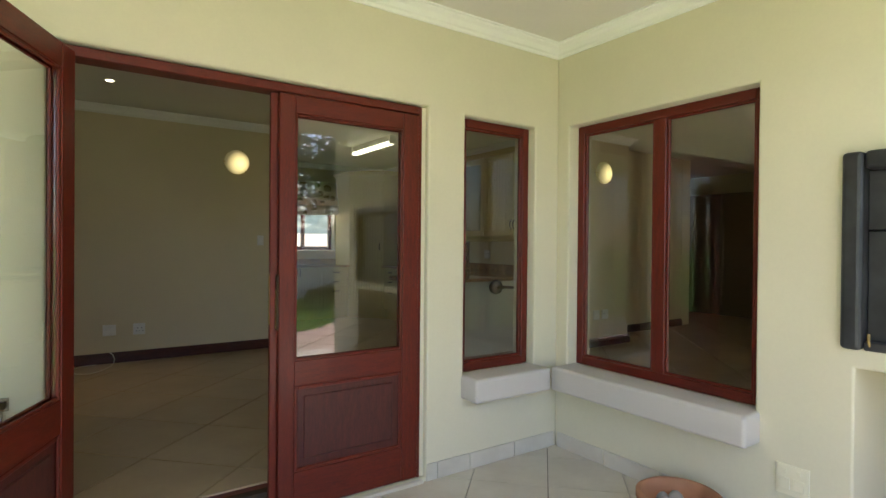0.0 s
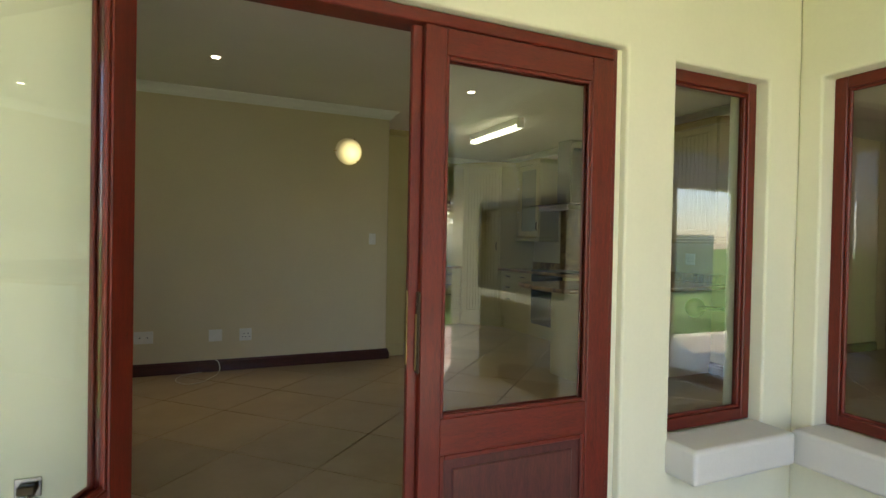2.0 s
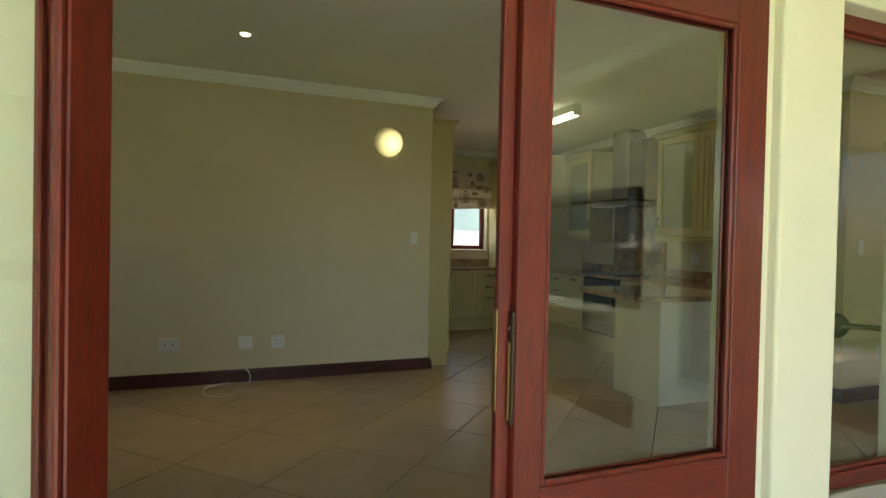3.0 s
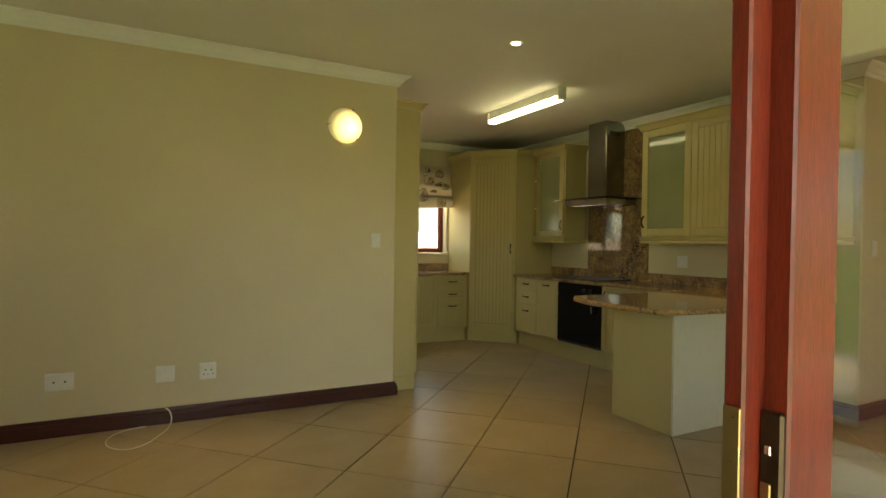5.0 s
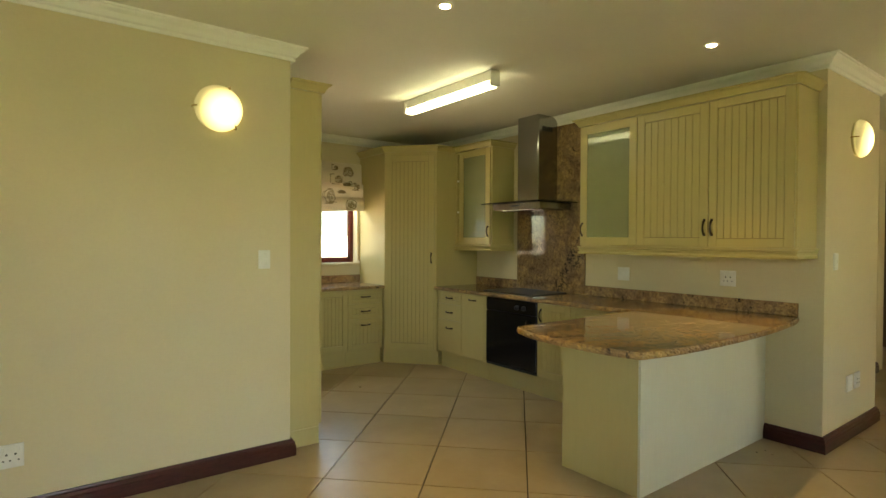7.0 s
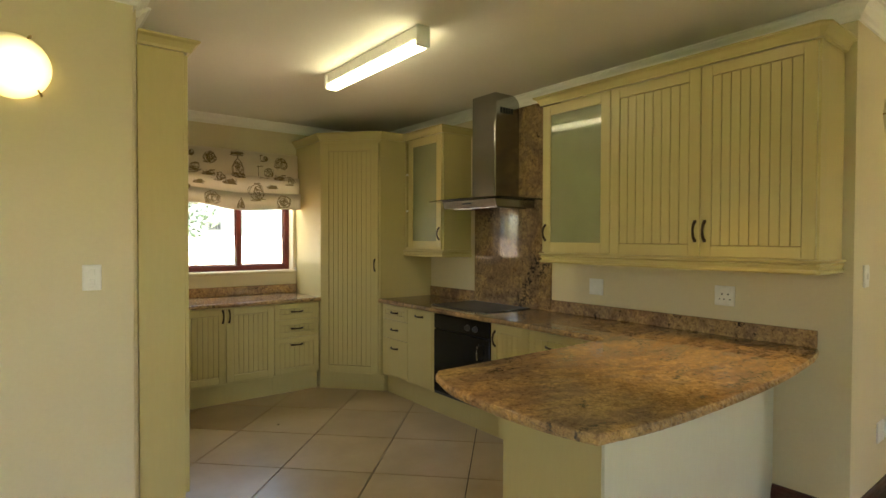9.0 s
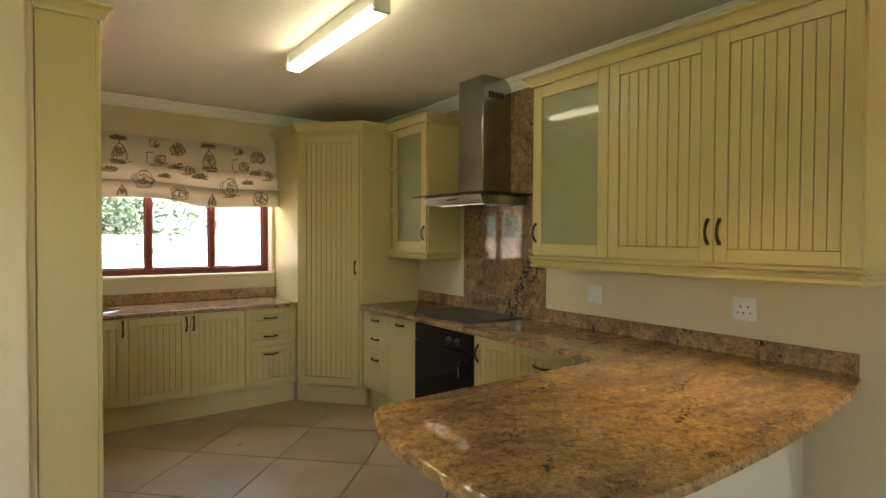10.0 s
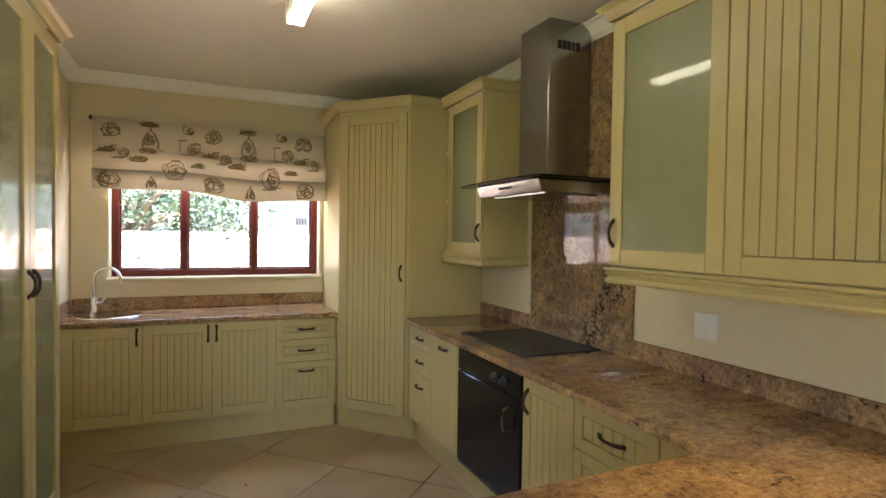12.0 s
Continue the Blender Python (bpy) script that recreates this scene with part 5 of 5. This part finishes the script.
# ---- floor tiles, skirting tiles and paving, laid piece by piece ----
def clip(poly, axis, limit, keep_above):
    out = []
    for i, p in enumerate(poly):
        q = poly[(i + 1) % len(poly)]
        ip = (p[axis] >= limit) == keep_above
        iq = (q[axis] >= limit) == keep_above
        if ip:
            out.append(p)
        if ip != iq:
            s = (limit - p[axis]) / (q[axis] - p[axis])
            out.append((p[0] + s * (q[0] - p[0]), p[1] + s * (q[1] - p[1])))
    return out


def tile_mesh(pts, z0, z1, mat, bev=0.0006):
    bm = bmesh.new()
    top = [(x * 0.9988, y * 0.9988) for x, y in pts]
    lo = [bm.verts.new((x, y, z0)) for x, y in pts]
    mid = [bm.verts.new((x, y, z1 - bev)) for x, y in pts]
    hi = [bm.verts.new((x, y, z1)) for x, y in top]
    n = len(pts)
    bm.faces.new(hi)
    for a, b in ((lo, mid), (mid, hi)):
        for i in range(n):
            bm.faces.new((a[i], a[(i + 1) % n], b[(i + 1) % n], b[i]))
    me = bpy.data.meshes.new("tile")
    bm.to_mesh(me)
    bm.free()
    me.materials.append(mat)
    return me


floor = thing("floor", pose(0, 0, 0), "large beige ceramic floor tiles laid diagonally", "floor", kind="structure")
patio_floor = thing("patio_floor", pose(0, 0, PF), "pale ceramic patio tiles laid diagonally", "floor", kind="structure")


def lay(parent, side, joint, u0, v0, inside, clips, mat, top):
    h = (side - joint) / math.sqrt(2)
    diamond = [(0, -h), (h, 0), (0, h), (-h, 0)]
    shared = tile_mesh(diamond, -0.011, top, mat)
    step = side * math.sqrt(2)
    for i in range(-40, 60):
        for j in range(-40, 60):
            u, v = u0 + (i + 0.5) * step, v0 + (j + 0.5) * step
            cx, cy = (u - v) / 2, (u + v) / 2
            if not inside(cx, cy):
                continue
            poly = [(cx + x, cy + y) for x, y in diamond]
            cut = poly
            for axis, limit, above, when in clips:
                if cut and when(cx, cy):
                    cut = clip(cut, axis, limit, above)
            if len(cut) < 3:
                continue
            me = shared
            if cut != poly:
                me = tile_mesh([(x - cx, y - cy) for x, y in cut], -0.011, top, mat)
            ob = new("tile", me)
            ob.parent = parent
            ob.location = (cx, cy, 0)


def in_house(x, y):
    if y > LW:
        return KW - 0.1 < x < KX + 0.1 and y < 10.0
    if y > CY:
        return -1.6 < x < 11.9 and y < 8.3
    if y > DW1 - 0.35:
        return -1.6 < x < 11.9
    if y > DW1 - 0.45 and x < EW1:
        return x > -1.6
    return EW1 - 0.45 < x < 11.9 and y > 0.1


lay(floor, 0.6, 0.008, 0.46 * 0.8485, -0.06 * 0.8485, in_house, [
    (1, DW1 - 0.02, True, lambda x, y: x < 4.05 and y < 4.7),
    (0, EW1 - 0.12, True, lambda x, y: y < 4.0 and x > 3.7), (1, 0.38, True, lambda x, y: y < 1.0),
    (0, -1.405, True, lambda x, y: x < -0.8), (0, 11.6, False, lambda x, y: x > 11.0),
    (0, KX, False, lambda x, y: y > LW and x < KX + 0.5), (0, KW, True, lambda x, y: y > LW + 0.1)], M_TILE, 0.0)
lay(patio_floor, 0.45, 0.005, 6.93 % 0.6364, 0.08 % 0.6364, lambda x, y: -1.8 < x < EW0 + 0.35 and -0.4 < y < DW0 + 0.35, [
    (0, -1.398, True, lambda x, y: x < -0.9), (1, -0.1, True, lambda x, y: y < 0.4),
    (1, DW0, False, lambda x, y: y > 3.5), (0, EW0, False, lambda x, y: x > 3.5)], M_PTILE, 0.0)

skirt_tiles = thing("tile_skirting", pose(0, 0, PF), "pale ceramic tile skirting along the patio walls", "skirting", kind="structure")
for _a, _b in ((2.95, 3.19), (3.194, 3.56), (3.564, 3.928)):
    part("tile", slab(_a, _b, DW0 - 0.010, DW0 - 0.001, 0, 0.10, 0.002), M_PTILE, skirt_tiles)
part("tile", slab(2.872, 2.946, DW0 - 0.010, DW0 - 0.001, 0, 0.10, 0.002), M_PTILE, skirt_tiles)
_y = 3.928
while _y > 2.25:
    part("tile", slab(EW0 - 0.010, EW0 - 0.001, max(2.21, _y - 0.40), _y - 0.004, 0, 0.10, 0.002), M_PTILE, skirt_tiles)
    _y -= 0.404
for _a in (-1.40, -1.05, -0.70, -0.35, 0.0, 0.35, 0.70):
    part("tile", slab(_a, _a + 0.346, DW0 - 0.010, DW0 - 0.001, 0, 0.10, 0.002), M_PTILE, skirt_tiles)

# door holdback on the wall beside the open leaf
hb = thing("door_holdback", pose(0.919, DW0, 0.624), "grey metal door holdback with a hanging pin on the patio wall", "door catch")
part("plate", slab(-0.029, 0.029, -0.005, 0.003, -0.026, 0.026, 0.002), M_STEEL, hb)
_bm = bmesh.new()
box(_bm, -0.020, 0.020, -0.024, -0.005, -0.014, 0.012, 0.004)
part("catch", _bm, M_BRONZE, hb)
part("pin", tube(bmesh.new(), [(0.004, -0.018, -0.010), (0.004, -0.020, -0.09), (0.0, -0.020, -0.120)], 0.007, 8), M_STEEL, hb, "", True)

# curtain holdback on the inner wall beside the narrow window
tie = thing("curtain_holdback", pose(3.80, DW1, 0.95), "dark bronze curtain holdback with a round rosette", "curtain holdback")
part("wall_plate", lathe(bmesh.new(), [(0.026, 0.0), (0.026, 0.006), (0.014, 0.012)], 20, "Y", (0, 0.012, 0)), M_BRONZE, tie, "", True)
part("arm", tube(bmesh.new(), [(0, 0.008, 0), (-0.01, 0.06, 0), (-0.04, 0.105, 0), (-0.10, 0.125, 0)], [0.013, 0.011, 0.011, 0.013], 10), M_BRONZE, tie, "", True)
_bm = lathe(bmesh.new(), [(0.02, 0.0), (0.05, 0.004), (0.052, 0.012), (0.040, 0.020), (0.018, 0.026)], 28, "Y")
bmesh.ops.transform(_bm, matrix=pose(-0.105, 0.135, 0, 0, 0, 150), verts=_bm.verts)
part("rosette", _bm, M_BRONZE, tie, "dark round rosette", True)

paving = thing("garden_path", pose(0, 0, -0.26), "red-brown brick paving beside the lawn", "paving", kind="structure")
_bm = slab(-0.11, 0.11, -0.053, 0.053, -0.02, 0.055, 0.006)
_me = bpy.data.meshes.new("brick")
_bm.to_mesh(_me)
_bm.free()
_me.materials.append(M_BRICK)
_n, _far = 0, bmesh.new()
for _r in range(52):
    for _k in range(-8, 26):
        _x, _y = 3.2 + _k * 0.226 + (0.113 if _r % 2 else 0), -0.2 - _r * 0.112
        if not on_path(_x, _y) or _x < 1.9:
            continue
        if _n < 290 and _x < 6.4:
            _o = new("brick", _me)
            _o.parent = paving
            _o.location = (_x, _y, 0)
            _n += 1
        else:
            box(_far, _x - 0.11, _x + 0.11, _y - 0.053, _y + 0.053, -0.02, 0.055)
part("brick_field", _far, M_BRICK, paving)["kind"] = "stuff"
